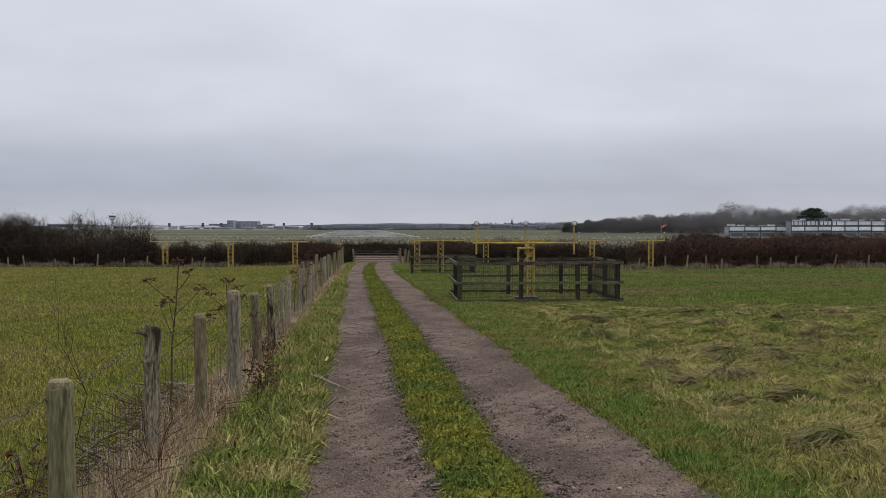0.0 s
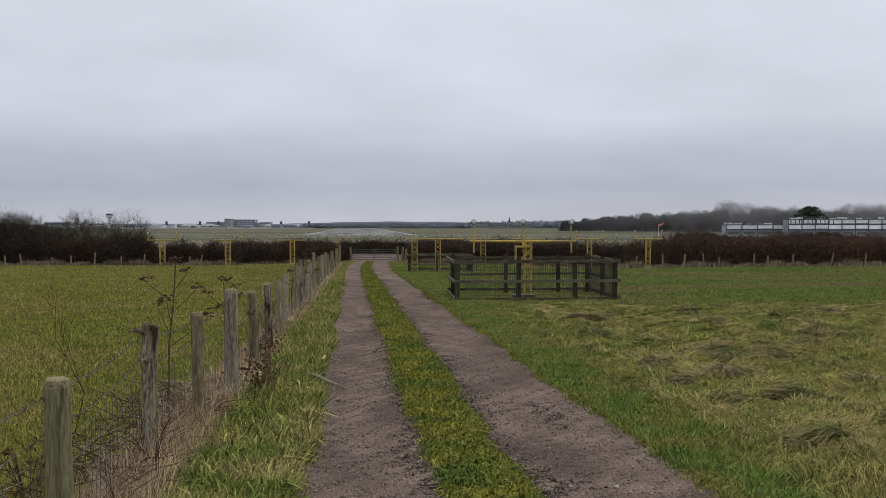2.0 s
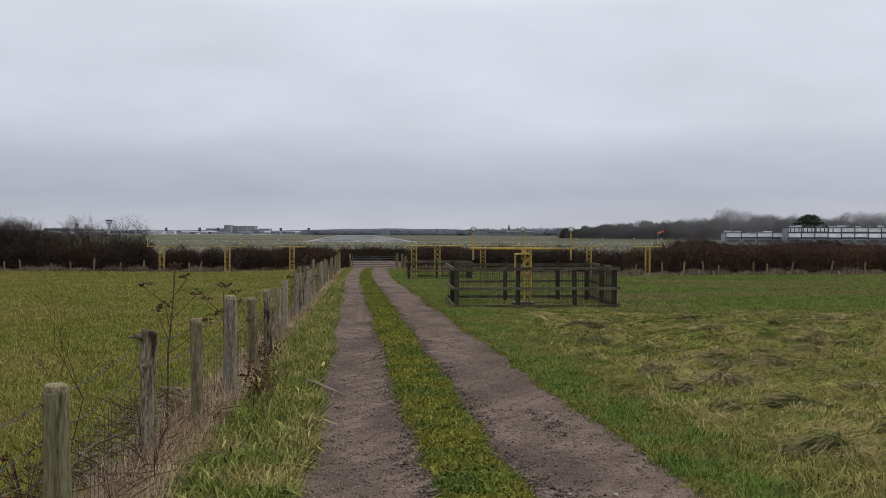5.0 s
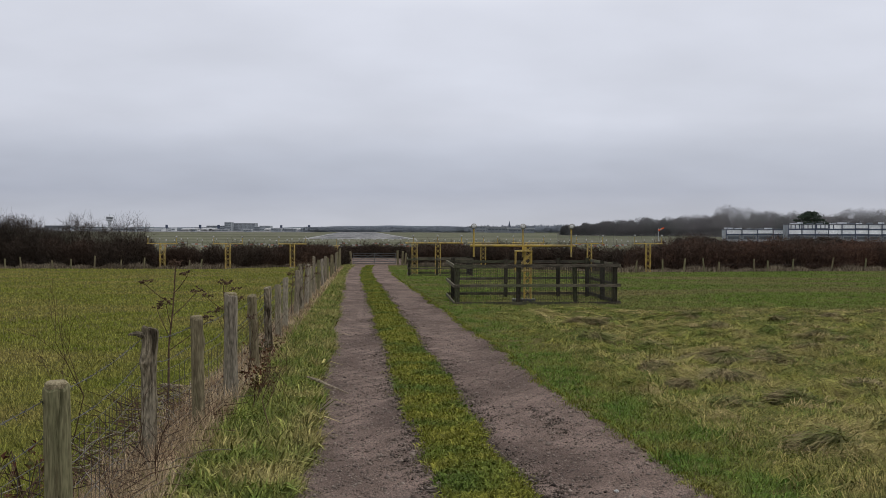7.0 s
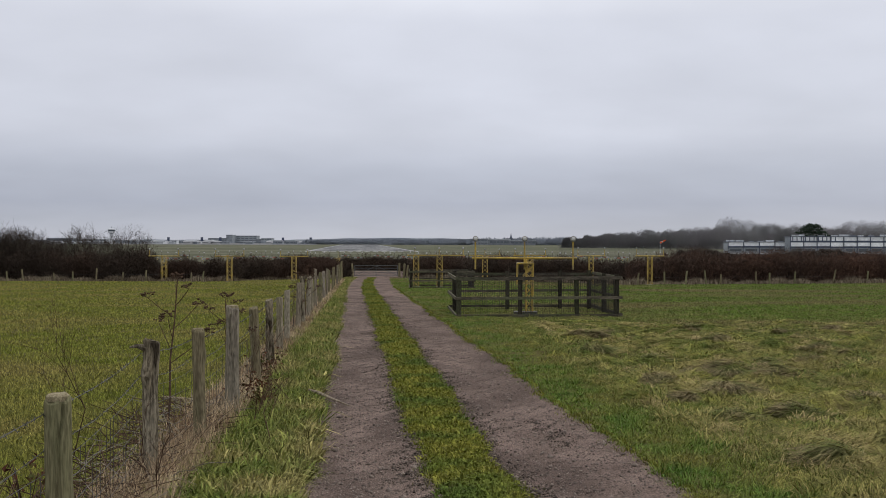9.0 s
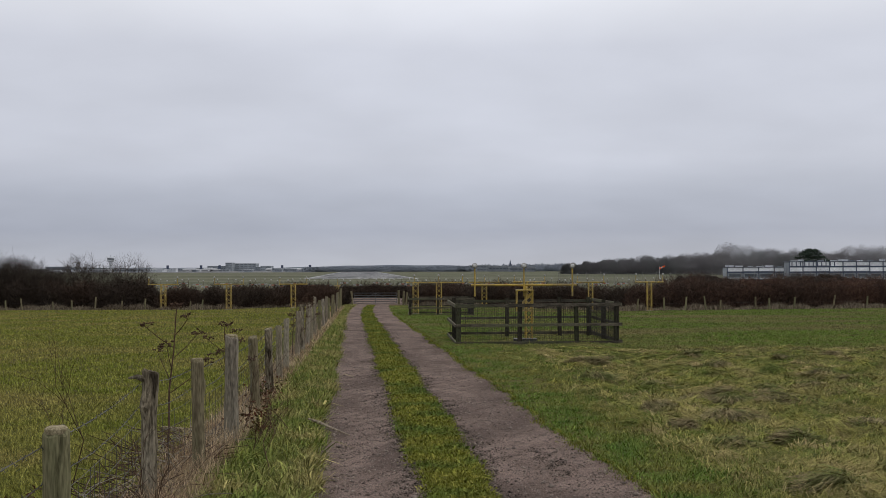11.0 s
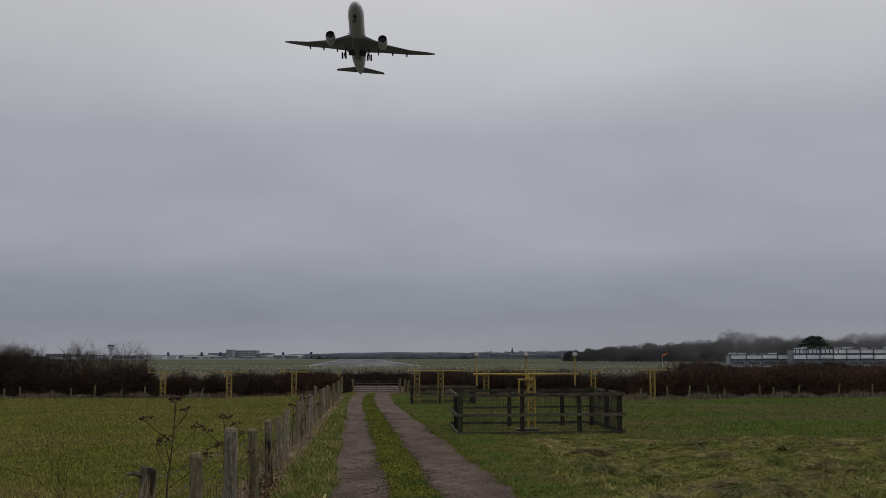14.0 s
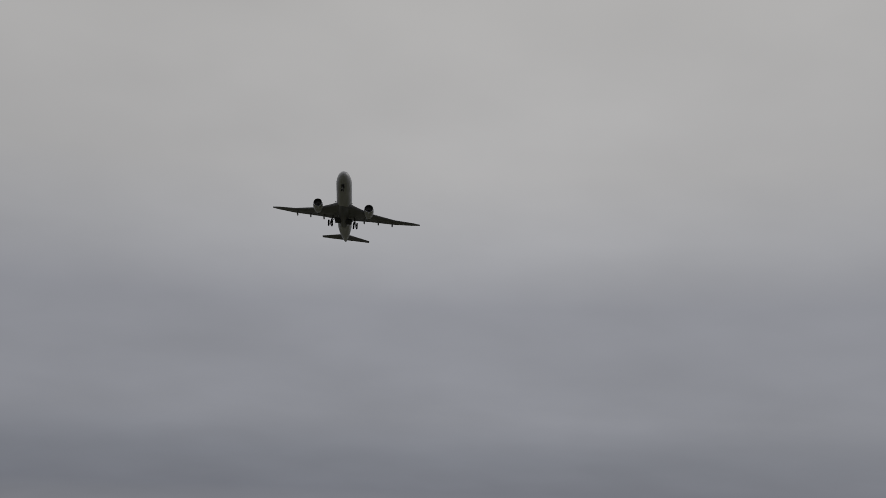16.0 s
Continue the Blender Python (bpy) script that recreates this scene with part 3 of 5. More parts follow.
def build_lights():
    # the nearest stand, inside the first pen
    x, y = 2.35, 30.7
    b = build_light_bar(pose(x, y, ground_at(x, y)), 1.56, (0.14,), -1.50, 1.50, (-1.40, -0.0, 1.38), "yellow lattice stand with three round approach lamps in a pen", 0.18, 0.50, 0.08, 0.32, 8, True)
    part("platform", Shape().box((-0.22, -0.24, 1.42), (0.26, 0.24, 1.46)), M_YELLOW, b)
    for dx, dy in ((-0.2, -0.22), (0.24, -0.22), (-0.2, 0.22), (0.24, 0.22)):
        part("hanger", Shape().tube([(dx, dy, 0.85 if dx < 0 else 0.55), (dx, dy, 1.43)], 0.014, 6), M_YELLOW, b)
    for dy in (-0.22, 0.22):
        part("tie", Shape().tube([(-0.2, dy, 0.9), (0.24, dy, 1.38)], 0.016, 6), M_YELLOW, b)
        part("tie", Shape().tube([(-0.2, dy, 0.87), (0.24, dy, 0.87)], 0.018, 6), M_YELLOW, b)
    part("junction_box", Shape().box((-0.3, -0.25, 0.0), (0.35, 0.1, 0.075), None, 0.02), M_DARKMETAL, b, "black cable box at the foot")
    # second stand inside the second pen
    y = 58.5
    x = (779 - 784) / 1904 * y
    build_light_bar(pose(x, y, ground_at(x, y)), 1.68, (-1.25, 0.02), -1.75, 1.4, (-1.32, 0.0, 1.3), "yellow twin-column stand with three small approach lamps", 0.28, 0.36, 0.06)
    # row along the hedge
    row = ((292, 70.0, 28.5), (408, 69.9, 28), (522, 74.5, 26.5), (1048, 65.0, 26), (1152, 63.8, 26))
    first = None
    for px, y, half in row:
        x = (px - 784) / 1904 * y
        m = pose(x, y, ground_at(x, y))
        if first is None:
            first = build_light_bar(m, 1.62, (0,), -1.0, 1.0, (-0.93, 0.93), "yellow lattice T-stand with two small lamps before the hedge", 0.3, 0.42, 0.065)
        else:
            second = copy_thing(first, m)
            if px > 784:
                second.scale = (0.86, 0.86, 1.04)
    for px, y, h in ((860, 75.5, 1.72), (940, 70.5, 1.72)):
        x = (px - 784) / 1904 * y
        build_light_bar(pose(x, y, ground_at(x, y)), h, (0,), -1.1, 1.1, (0.0, 1.0) if px < 900 else (-1.0, 1.0), "yellow lattice stand with small lamps by the hedge", 0.34, 0.4, 0.06)
    x = (600 - 784) / 1904 * 108
    build_light_bar(pose(x, 108, ground_at(x, 108)), 1.3, (0,), -0.35, 0.35, (0,), "small yellow light stand beyond the hedge", 0.25, 0.7, 0.07)
    # boundary bars of the airfield: low red and white barriers
    board = None
    rnd = random.Random(9)
    for i, px in enumerate(range(275, 1130, 19)):
        y = 165 + rnd.uniform(-12, 40)
        x = (px + rnd.uniform(-5, 5) - 784) / 1904 * y
        m = pose(x, y, ground_at(x, y))
        if board is None:
            board = thing("marker_board", m, "low red and white marker board on yellow legs", "marker board", "marker boards before the runway")
            for k in range(3):
                part("plank", Shape().box((-0.75 + k * 0.5, -0.03, 0.42), (-0.25 + k * 0.5, 0.03, 0.62)), (M_PAINT, M_RED, M_PAINT)[k], board)
            for k in (-0.6, 0.6):
                part("leg", Shape().tube([(k, 0.05, -0.1), (k, 0.05, 0.6)], 0.035, 6), M_YELLOW, board)
        else:
            copy_thing(board, m)
    stake = None
    for i, px in enumerate(range(262, 1200, 13)):
        y = 190 + 18 * math.sin(i * 1.3)
        x = (px + rnd.uniform(-4, 4) - 784) / 1904 * y
        m = pose(x, y, ground_at(x, y))
        if stake is None:
            stake = thing("runway_light", m, "slim rusty post carrying one small runway approach lamp", "airfield light", "small approach lamps")
            part("stem", Shape().tube([(0, 0, -0.1), (0, 0, 1.15)], 0.04, 6), M_BARK, stake)
            part("lamp", Shape().tube([(0, 0, 1.15), (0, 0, 1.35)], [0.09, 0.07], 8), M_LAMP, stake)
        else:
            copy_thing(stake, m)


def build_gate():
    gate = thing("farm_gate", pose(-6.98, 86.0, -1.22), "closed galvanised tubular farm gate across the track", "gate")
    w = 3.42
    for z in (0.1, 0.24, 0.38, 0.54, 0.70, 0.9):
        part("bar", Shape().tube([(0, 0, z), (w, 0, z)], 0.022, 8), M_GALV, gate)
    for x in (0.0, w * 0.5, w):
        part("upright", Shape().tube([(x, 0, 0.1), (x, 0, 0.92)], 0.026, 8), M_GALV, gate)
    for a, b in (((0, 0.12), (w * 0.5, 0.88)), ((w, 0.12), (w * 0.5, 0.88))):
        part("diagonal", Shape().tube([(a[0], -0.03, a[1]), (b[0], -0.03, b[1])], 0.018, 6), M_GALV, gate)
    for i, (x, y, h, r) in enumerate(((-7.12, 86.0, 1.1, 0.08), (-3.4, 86.0, 1.15, 0.09), (-3.0, 85.0, 1.1, 0.08), (-2.75, 84.0, 1.0, 0.07))):
        single("gate_post", post_shape(h, r, 0.05, 60 + i), M_POST, "weathered round timber gate post", "post", "posts by the gate", m=pose(x, y, ground_at(x, y), 2 * i, 3 * i - 4))


# ---- hedges, bushes, woods ----
def twig_cloud(name, centres, size, width, material, rise=0.6, thin=1.0):
    """Crossed slivers with tapering ends round the given points."""
    n = len(centres)
    d = rng.normal(size=(n, 3))
    d[:, 2] = np.abs(d[:, 2]) * rise + 0.2
    d /= np.linalg.norm(d, axis=1)[:, None]
    side = np.cross(d, rng.normal(size=(n, 3)))
    side /= np.linalg.norm(side, axis=1)[:, None]
    length = size * rng.uniform(0.5, 1.3, n)[:, None]
    w = width * rng.uniform(0.6, 1.4, n)[:, None]
    verts = np.stack([centres - side * w, centres + side * w, centres + d * length], 1).reshape(-1, 3)
    return triangles(name, verts, np.arange(3 * n).reshape(-1, 3), material)


def hedge_line(ends, height, thick, n, label, seed, twig=None):
    """A hedge along a line: a core coloured as inner shade under a shell of bare twigs."""
    a, b = Vector((*ends[0], 0)), Vector((*ends[1], 0))
    long = (b - a).length
    way = (b - a) / long
    out = Vector((way.y, -way.x, 0))
    hedge = thing("hedge", pose(0, 0, 0), label, "hedge", "field hedges")

    def top(u):
        return height(u) * (1 + 0.06 * math.sin(0.9 * u * long + seed) + 0.05 * math.sin(2.3 * u * long + 2 * seed))

    # solid core that stands in for the shade deep in the hedge
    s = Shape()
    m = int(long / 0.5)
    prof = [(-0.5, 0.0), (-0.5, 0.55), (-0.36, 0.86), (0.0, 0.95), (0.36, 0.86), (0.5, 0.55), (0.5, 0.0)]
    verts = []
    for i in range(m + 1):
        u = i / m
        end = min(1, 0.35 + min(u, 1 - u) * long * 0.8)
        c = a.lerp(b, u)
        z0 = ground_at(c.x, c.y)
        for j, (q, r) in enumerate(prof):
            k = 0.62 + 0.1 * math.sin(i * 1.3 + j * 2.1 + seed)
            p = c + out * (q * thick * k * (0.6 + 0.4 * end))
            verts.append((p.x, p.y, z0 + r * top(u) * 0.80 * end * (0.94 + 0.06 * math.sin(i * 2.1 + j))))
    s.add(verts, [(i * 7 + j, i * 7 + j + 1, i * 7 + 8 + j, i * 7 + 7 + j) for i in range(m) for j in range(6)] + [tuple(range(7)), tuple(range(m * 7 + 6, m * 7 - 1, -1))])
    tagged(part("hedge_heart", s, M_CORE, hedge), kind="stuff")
    u = rng.uniform(0, 1, n)
    ang = rng.uniform(-0.5, 0.5, n) * 2
    rad = rng.uniform(0.6, 1.0, n)
    tops = np.array([top(q) for q in np.linspace(0, 1, 400)])[(u * 399).astype(int)]
    ends_in = np.minimum(1, 0.3 + np.minimum(u, 1 - u) * long * 0.9)
    zz = np.abs(np.cos(ang * 1.2)) ** 0.6 * rng.uniform(0.02, 1.0, n) ** 0.7
    q = np.sin(ang * 1.45) * 0.55 * rad
    cx, cy = a.x + (b.x - a.x) * u + out.x * q * thick, a.y + (b.y - a.y) * u + out.y * q * thick
    lumps = 1 + 0.08 * np.sin(u * long * 3.1 + seed) + 0.06 * np.sin(u * long * 7.7)
    pts = np.stack([cx, cy, land(cx, cy) + np.clip(zz * rad, 0, 0.97) * tops * ends_in * lumps * 0.95], 1)
    tagged(part("hedge_foliage", twig_cloud("hedge_foliage", pts, 0.42, 0.014, twig or M_TWIG, 0.9), M_TWIG, hedge), kind="stuff")


def grow(shape, p, way, length, radius, depth, rnd, up=0.25, spread=0.55):
    """Branch by branch, thinning to twigs."""
    pts, q, w = [p], p, way
    for i in range(3):
        w = (w + Vector((rnd.uniform(-1, 1), rnd.uniform(-1, 1), rnd.uniform(-0.6, 1) * up * 2)) * 0.16).normalized()
        q = q + w * length / 3
        pts.append(q)
    shape.tube(pts, [radius, radius * 0.85, radius * 0.72, radius * 0.6], 5 if depth > 3 else 3, False)
    if depth == 0:
        return
    for i in range(rnd.choice((2, 3, 3)) if depth > 1 else 4):
        base = pts[rnd.choice((1, 2, 3, 3))]
        d = (w + Vector((rnd.uniform(-1, 1), rnd.uniform(-1, 1), rnd.uniform(-0.4, 1))) * spread * 1.5).normalized()
        grow(shape, base, d, length * rnd.uniform(0.62, 0.82), radius * 0.58, depth - 1, rnd, up, spread)


def bare_bush(name, x, y, h, stems, seed, label, depth=4, lean=0.45, r=0.05, fuzz=0):
    rnd = random.Random(seed)
    bush = thing(name, pose(x, y, ground_at(x, y)), label, "bush" if stems > 2 else "tree")
    for i in range(stems):
        s = Shape()
        grow(s, Vector((rnd.uniform(-0.3, 0.3), rnd.uniform(-0.2, 0.2), -0.1)), Vector((rnd.uniform(-lean, lean), rnd.uniform(-lean, lean) * 0.6, 1)).normalized(), h * 0.36, r, depth, rnd)
        part("stem", s, M_BUSH, bush)
    if fuzz:
        d = rng.normal(size=(fuzz, 3))
        d /= np.linalg.norm(d, axis=1)[:, None]
        d *= np.cbrt(rng.uniform(0.05, 1, fuzz))[:, None]
        pts = d * np.array([0.42 * h, 0.3 * h, 0.45 * h]) + np.array([0, 0, 0.52 * h])
        tagged(part("crown", twig_cloud("crown", pts, 0.34, 0.007, M_BUSH, 1.2), M_BUSH, bush), kind="stuff")
    return bush


def build_hedges():
    hedge_line(((-34.0, 72.0), (-18.6, 71.8)), lambda u: 2.35 - 0.3 * u + 0.2 * math.sin(9 * u), 2.4, 56000, "tall dark bare hawthorn hedge behind rough grass", 1)
    hedge_line(((-19.0, 71.6), (-14.0, 71.8)), lambda u: 1.7, 1.8, 16000, "clipped dark bare hawthorn hedge along the field", 2)
    hedge_line(((-14.4, 71.8), (-7.85, 85.0)), lambda u: 1.72 - 0.1 * u, 1.8, 44000, "clipped dark bare hawthorn hedge ending at the gate", 6)
    hedge_line(((-2.4, 88.0), (11.6, 66.0)), lambda u: 1.85 - 0.15 * u, 1.9, 60000, "clipped dark bare hedge behind the light stands", 3)
    hedge_line(((11.0, 66.0), (36.0, 74.5)), lambda u: 1.85 + 0.35 * u + 0.2 * math.sin(5 * u), 2.2, 80000, "overgrown reddish bare hedge along the field", 4, M_REDTWIG)
    hedge_line(((-17.0, 112.0), (10.0, 112.0)), lambda u: 1.75, 2.0, 30000, "low dark hedge beyond the gate", 5)
    hedge_line(((34.0, 158.0), (76.0, 170.0)), lambda u: 2.2 + 0.55 * math.sin(12.5 * u + 0.6), 3.0, 30000, "grey leafless scrub before the airfield buildings", 9, M_SCRUB)
    rnd = random.Random(3)
    # scrub that stands out of the hedge
    for i, (px, y, h, stems, r) in enumerate(((-12, 73, 3.3, 9, 0.045), (12, 72.5, 3.4, 9, 0.045), (38, 73, 3.5, 9, 0.045), (62, 72.5, 3.1, 8, 0.04), (85, 73, 2.7, 7, 0.035), (110, 73, 2.7, 7, 0.035), (148, 73, 3.5, 9, 0.05), (165, 73, 3.1, 6, 0.045),
                                               (196, 73.5, 2.8, 7, 0.035), (228, 73.5, 3.7, 4, 0.05), (246, 73, 3.2, 4, 0.04), (1215, 69, 2.5, 8, 0.03), (1240, 69.5, 2.4, 8, 0.03), (1380, 71, 2.3, 8, 0.03), (1410, 71, 2.4, 7, 0.03), (1330, 70.5, 2.1, 6, 0.03), (1550, 73, 2.3, 6, 0.03))):
        x = (px - 784) / 1904 * y
        bare_bush("hedge_bush", x, y, h * (1.06 if px < 300 else 1.0), stems + (4 if px < 90 else 0), 20 + i, "bare dark-brown bush growing out of the hedge", 5 if px < 300 else 4, 0.5, r, 3200 if px < 120 else 700 if px < 300 else 1500)
    # old posts in the rough grass at the hedge foot
    proto = None
    rail = thing("hedge_fence", pose(0, 0, 0), "row of old short posts and wire at the hedge foot", "fence")
    for side in ((14, 43, 98, 131, 172, 218, 260, 340, 360), (1130, 1178, 1215, 1252, 1278, 1340, 1364, 1408, 1477, 1537)):
        prev = None
        for i, px in enumerate(side):
            y = 69.6 if px < 700 else 62.6 + 7.5 * (px - 1130) / 430
            x = (px - 784) / 1904 * y
            z = ground_at(x, y)
            h = rnd.uniform(0.55, 0.9)
            part("post", post_shape(h, 0.05, 0.06, 80 + i), M_POST, rail, at=pose(x, y, z, rnd.uniform(-6, 6), rnd.uniform(-8, 8)))
            if prev:
                part("wire", Shape().tube([prev, (x, y, z + 0.45)], 0.003, 3, False), M_WIRE, rail)
            prev = (x, y, z + 0.45)


def woodland(name, spans, label, width, per_tree, seed, material, twig, rise=0.3, broad=0.27):
    """A far belt of bare trees: trunks and crowns of many slivers, one uncountable mass."""
    r = np.random.default_rng(seed)
    verts, n = [], 0
    for px0, px1, y, t0, t1, count in spans:
        for i in range(count):
            u = (i + r.uniform(0.1, 0.9)) / count
            px, yy = px0 + (px1 - px0) * u, y + r.uniform(-0.04, 0.06) * y
            x = (px - 784) / 1904 * yy
            z0 = float(land(x, yy))
            top = 1.6 + (402 - (t0 + (t1 - t0) * u)) / 1904 * yy
            h = (top - z0) * r.choice((0.68, 0.8, 0.9, 1.0, 1.05)) * r.uniform(0.96, 1.03)
            w = width * h * r.uniform(0.7, 1.3)
            k = per_tree
            d = r.normal(size=(k, 3))
            d /= np.linalg.norm(d, axis=1)[:, None]
            rad = r.uniform(0.25, 1.0, k) ** 0.5
            c = d * rad[:, None] * np.array([w, w, h * 0.38]) + np.array([x, yy, z0 + h * 0.60])
            low = r.uniform(0, 1, k) < 0.22
            c[low] = np.stack([x + r.normal(size=low.sum()) * w * 0.8, np.full(low.sum(), yy), z0 + r.uniform(0, 0.45, low.sum()) * h], 1)
            grow_way = d * 0.7 + np.array([0, 0, rise]) + r.normal(size=(k, 3)) * 0.5
            grow_way /= np.linalg.norm(grow_way, axis=1)[:, None]
            side = np.cross(grow_way, r.normal(size=(k, 3)))
            side /= np.linalg.norm(side, axis=1)[:, None]
            s = twig * yy / 600
            verts.append(np.stack([c - side * broad * s, c + side * broad * s, c + grow_way * 1.8 * s * r.uniform(0.5, 1.3, (k, 1))], 1).reshape(-1, 3))
            j = 200
            c2 = np.stack([x + r.normal(size=j) * w * 0.9, yy + r.normal(size=j) * w * 0.3, z0 + r.uniform(-0.02, 0.55, j) * h], 1)
            s2 = r.normal(size=(j, 3))
            s2 /= np.linalg.norm(s2, axis=1)[:, None]
            verts.append(np.stack([c2 - s2 * 0.5 * s, c2 + s2 * 0.5 * s, c2 + r.normal(size=(j, 3)) * 1.1 * s], 1).reshape(-1, 3))
            trunk = np.array([[x - 0.25, yy, z0], [x + 0.25, yy, z0], [x, yy, z0 + h * 0.8]])
            verts.append(trunk)
    verts = np.concatenate(verts)
    tagged(new(name, triangles(name, verts, np.arange(len(verts)).reshape(-1, 3), material)), label, "woodland", kind="stuff")


def build_woods():
    # both belts carry their distance haze in the base colour
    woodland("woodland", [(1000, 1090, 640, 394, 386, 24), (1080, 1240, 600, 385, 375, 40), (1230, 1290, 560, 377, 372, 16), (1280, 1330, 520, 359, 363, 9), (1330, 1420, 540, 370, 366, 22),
                          (1410, 1490, 560, 374, 374, 18), (1480, 1640, 520, 366, 362, 34)], "belt of bare winter trees, haze in their grey, beyond the airfield", 0.36, 1700, 11, M_WOOD, 0.5, 0.9, 0.12)
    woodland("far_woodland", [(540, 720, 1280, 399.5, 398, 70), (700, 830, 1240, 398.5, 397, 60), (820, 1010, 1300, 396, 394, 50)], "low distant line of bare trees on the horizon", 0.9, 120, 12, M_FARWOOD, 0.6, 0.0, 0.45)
    # one evergreen with spreading boughs among the bare trees
    r = np.random.default_rng(5)
    y = 500
    x = (1441 - 784) / 1904 * y
    cedar = thing("evergreen_tree", pose(x, y, ground_at(x, y)), "dark spreading evergreen among bare trees", "tree")
    part("trunk", Shape().tube([(0, 0, -0.5), (0, 0, 5), (0.3, 0, 10)], [0.6, 0.45, 0.15], 8), M_BARK, cedar)
    pts = []
    for level, half, count in ((6.6, 6.4, 9), (8.2, 6.0, 9), (9.6, 4.6, 8), (10.8, 2.8, 6), (11.5, 1.4, 3)):
        for i in range(count):
            c = np.array([r.uniform(-half, half), r.uniform(-0.6, 0.6) * half, level + r.uniform(-0.3, 0.3)])
            pts.append(c + r.normal(size=(170, 3)) * np.array([1.0, 1.0, 0.3]))
    part("crown", twig_cloud("crown", np.concatenate(pts), 0.6, 0.2, M_FIR, 0.3), M_FIR, cedar)


def build_distance():
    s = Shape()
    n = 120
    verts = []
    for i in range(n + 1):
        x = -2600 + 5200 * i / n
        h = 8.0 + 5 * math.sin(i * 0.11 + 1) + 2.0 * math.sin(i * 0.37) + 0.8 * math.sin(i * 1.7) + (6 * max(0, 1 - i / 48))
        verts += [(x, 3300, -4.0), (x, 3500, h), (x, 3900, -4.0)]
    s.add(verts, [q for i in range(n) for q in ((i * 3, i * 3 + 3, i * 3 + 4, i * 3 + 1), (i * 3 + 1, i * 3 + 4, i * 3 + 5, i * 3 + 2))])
    single("distant_hill", s, M_HILL, "low wooded ridge on the horizon, blue haze in its colour", "hill", kind="structure", smooth=True)
    # runway
    z = -1.73
    s = Shape()
    ys = np.linspace(306, 1210, 25)
    for y0, y1 in zip(ys, ys[1:]):
        c0, c1 = -23.7 - 0.0783 * (y0 - 320), -23.7 - 0.0783 * (y1 - 320)
        s.add([(c0 - 20, y0, z + 0.03), (c0 + 20, y0, z + 0.03), (c1 + 20, y1, z + 0.03), (c1 - 20, y1, z + 0.03)], [(0, 1, 2, 3)])
    single("runway", s, M_RUNWAY, "long pale wet concrete runway", "runway", kind="structure")
    apron = Shape().add([(-760, 1080, z + 0.02), (-128, 1080, z + 0.02), (-200, 1900, z + 0.02), (-1300, 1900, z + 0.02)], [(0, 1, 2, 3)])
    single("aircraft_apron", apron, M_RUNWAY, "wide pale concrete apron before the terminal", "paving", kind="structure")
    for off in (-18.5, 18.5):
        s = Shape()
        for y0, y1 in zip(ys, ys[1:]):
            c0, c1 = -23.7 - 0.0783 * (y0 - 320) + off, -23.7 - 0.0783 * (y1 - 320) + off
            s.add([(c0 - 0.4, y0, z + 0.05), (c0 + 0.4, y0, z + 0.05), (c1 + 0.4, y1, z + 0.05), (c1 - 0.4, y1, z + 0.05)], [(0, 1, 2, 3)])
        single("runway_edge_line", s, M_PAINT, "white painted runway edge line", "road marking", kind="structure")
    for k in range(10):
        y0 = 328
        c = -23.7 - 0.0783 * (y0 - 320) - 12.6 + 2.8 * k
        s = Shape().add([(c - 0.9, y0, z + 0.05), (c + 0.9, y0, z + 0.05), (c - 1.4, y0 + 34, z + 0.05), (c - 3.2, y0 + 34, z + 0.05)], [(0, 1, 2, 3)])
        single("threshold_bar", s, M_PAINT, "white painted runway threshold bar", "road marking", "threshold bars", "structure")


def block(px0, px1, top, y, name, label, storeys=1, wall=None, depth=30.0, cols=8):
    """A far building with storeys, window bands and a roof slab."""
    x0, x1 = (px0 - 784) / 1904 * y, (px1 - 784) / 1904 * y
    z0 = ground_at(0.5 * (x0 + x1), y)
    h = 1.6 + (402 - top) / 1904 * y - z0
    w = x1 - x0
    b = thing(name, pose(x0, y, z0), label, "building", "airport buildings")
    part("wall", Shape().box((0, 0, -1), (w, depth, h)), wall or M_GREYWALL, b)
    part("roof", Shape().box((-0.3, -0.3, h + 0.004), (w + 0.3, depth + 0.3, h + 0.35)), M_WHITE, b)
    for s in range(storeys):
        zb = h * (s + 0.45) / storeys
        zt = h * (s + 0.68) / storeys
        for c in range(cols):
            a, e = w * (c + 0.12) / cols, w * (c + 0.88) / cols
            part("window", Shape().box((a, -0.08, zb), (e, 0.05, zt)), M_GLASS, b)
    return b


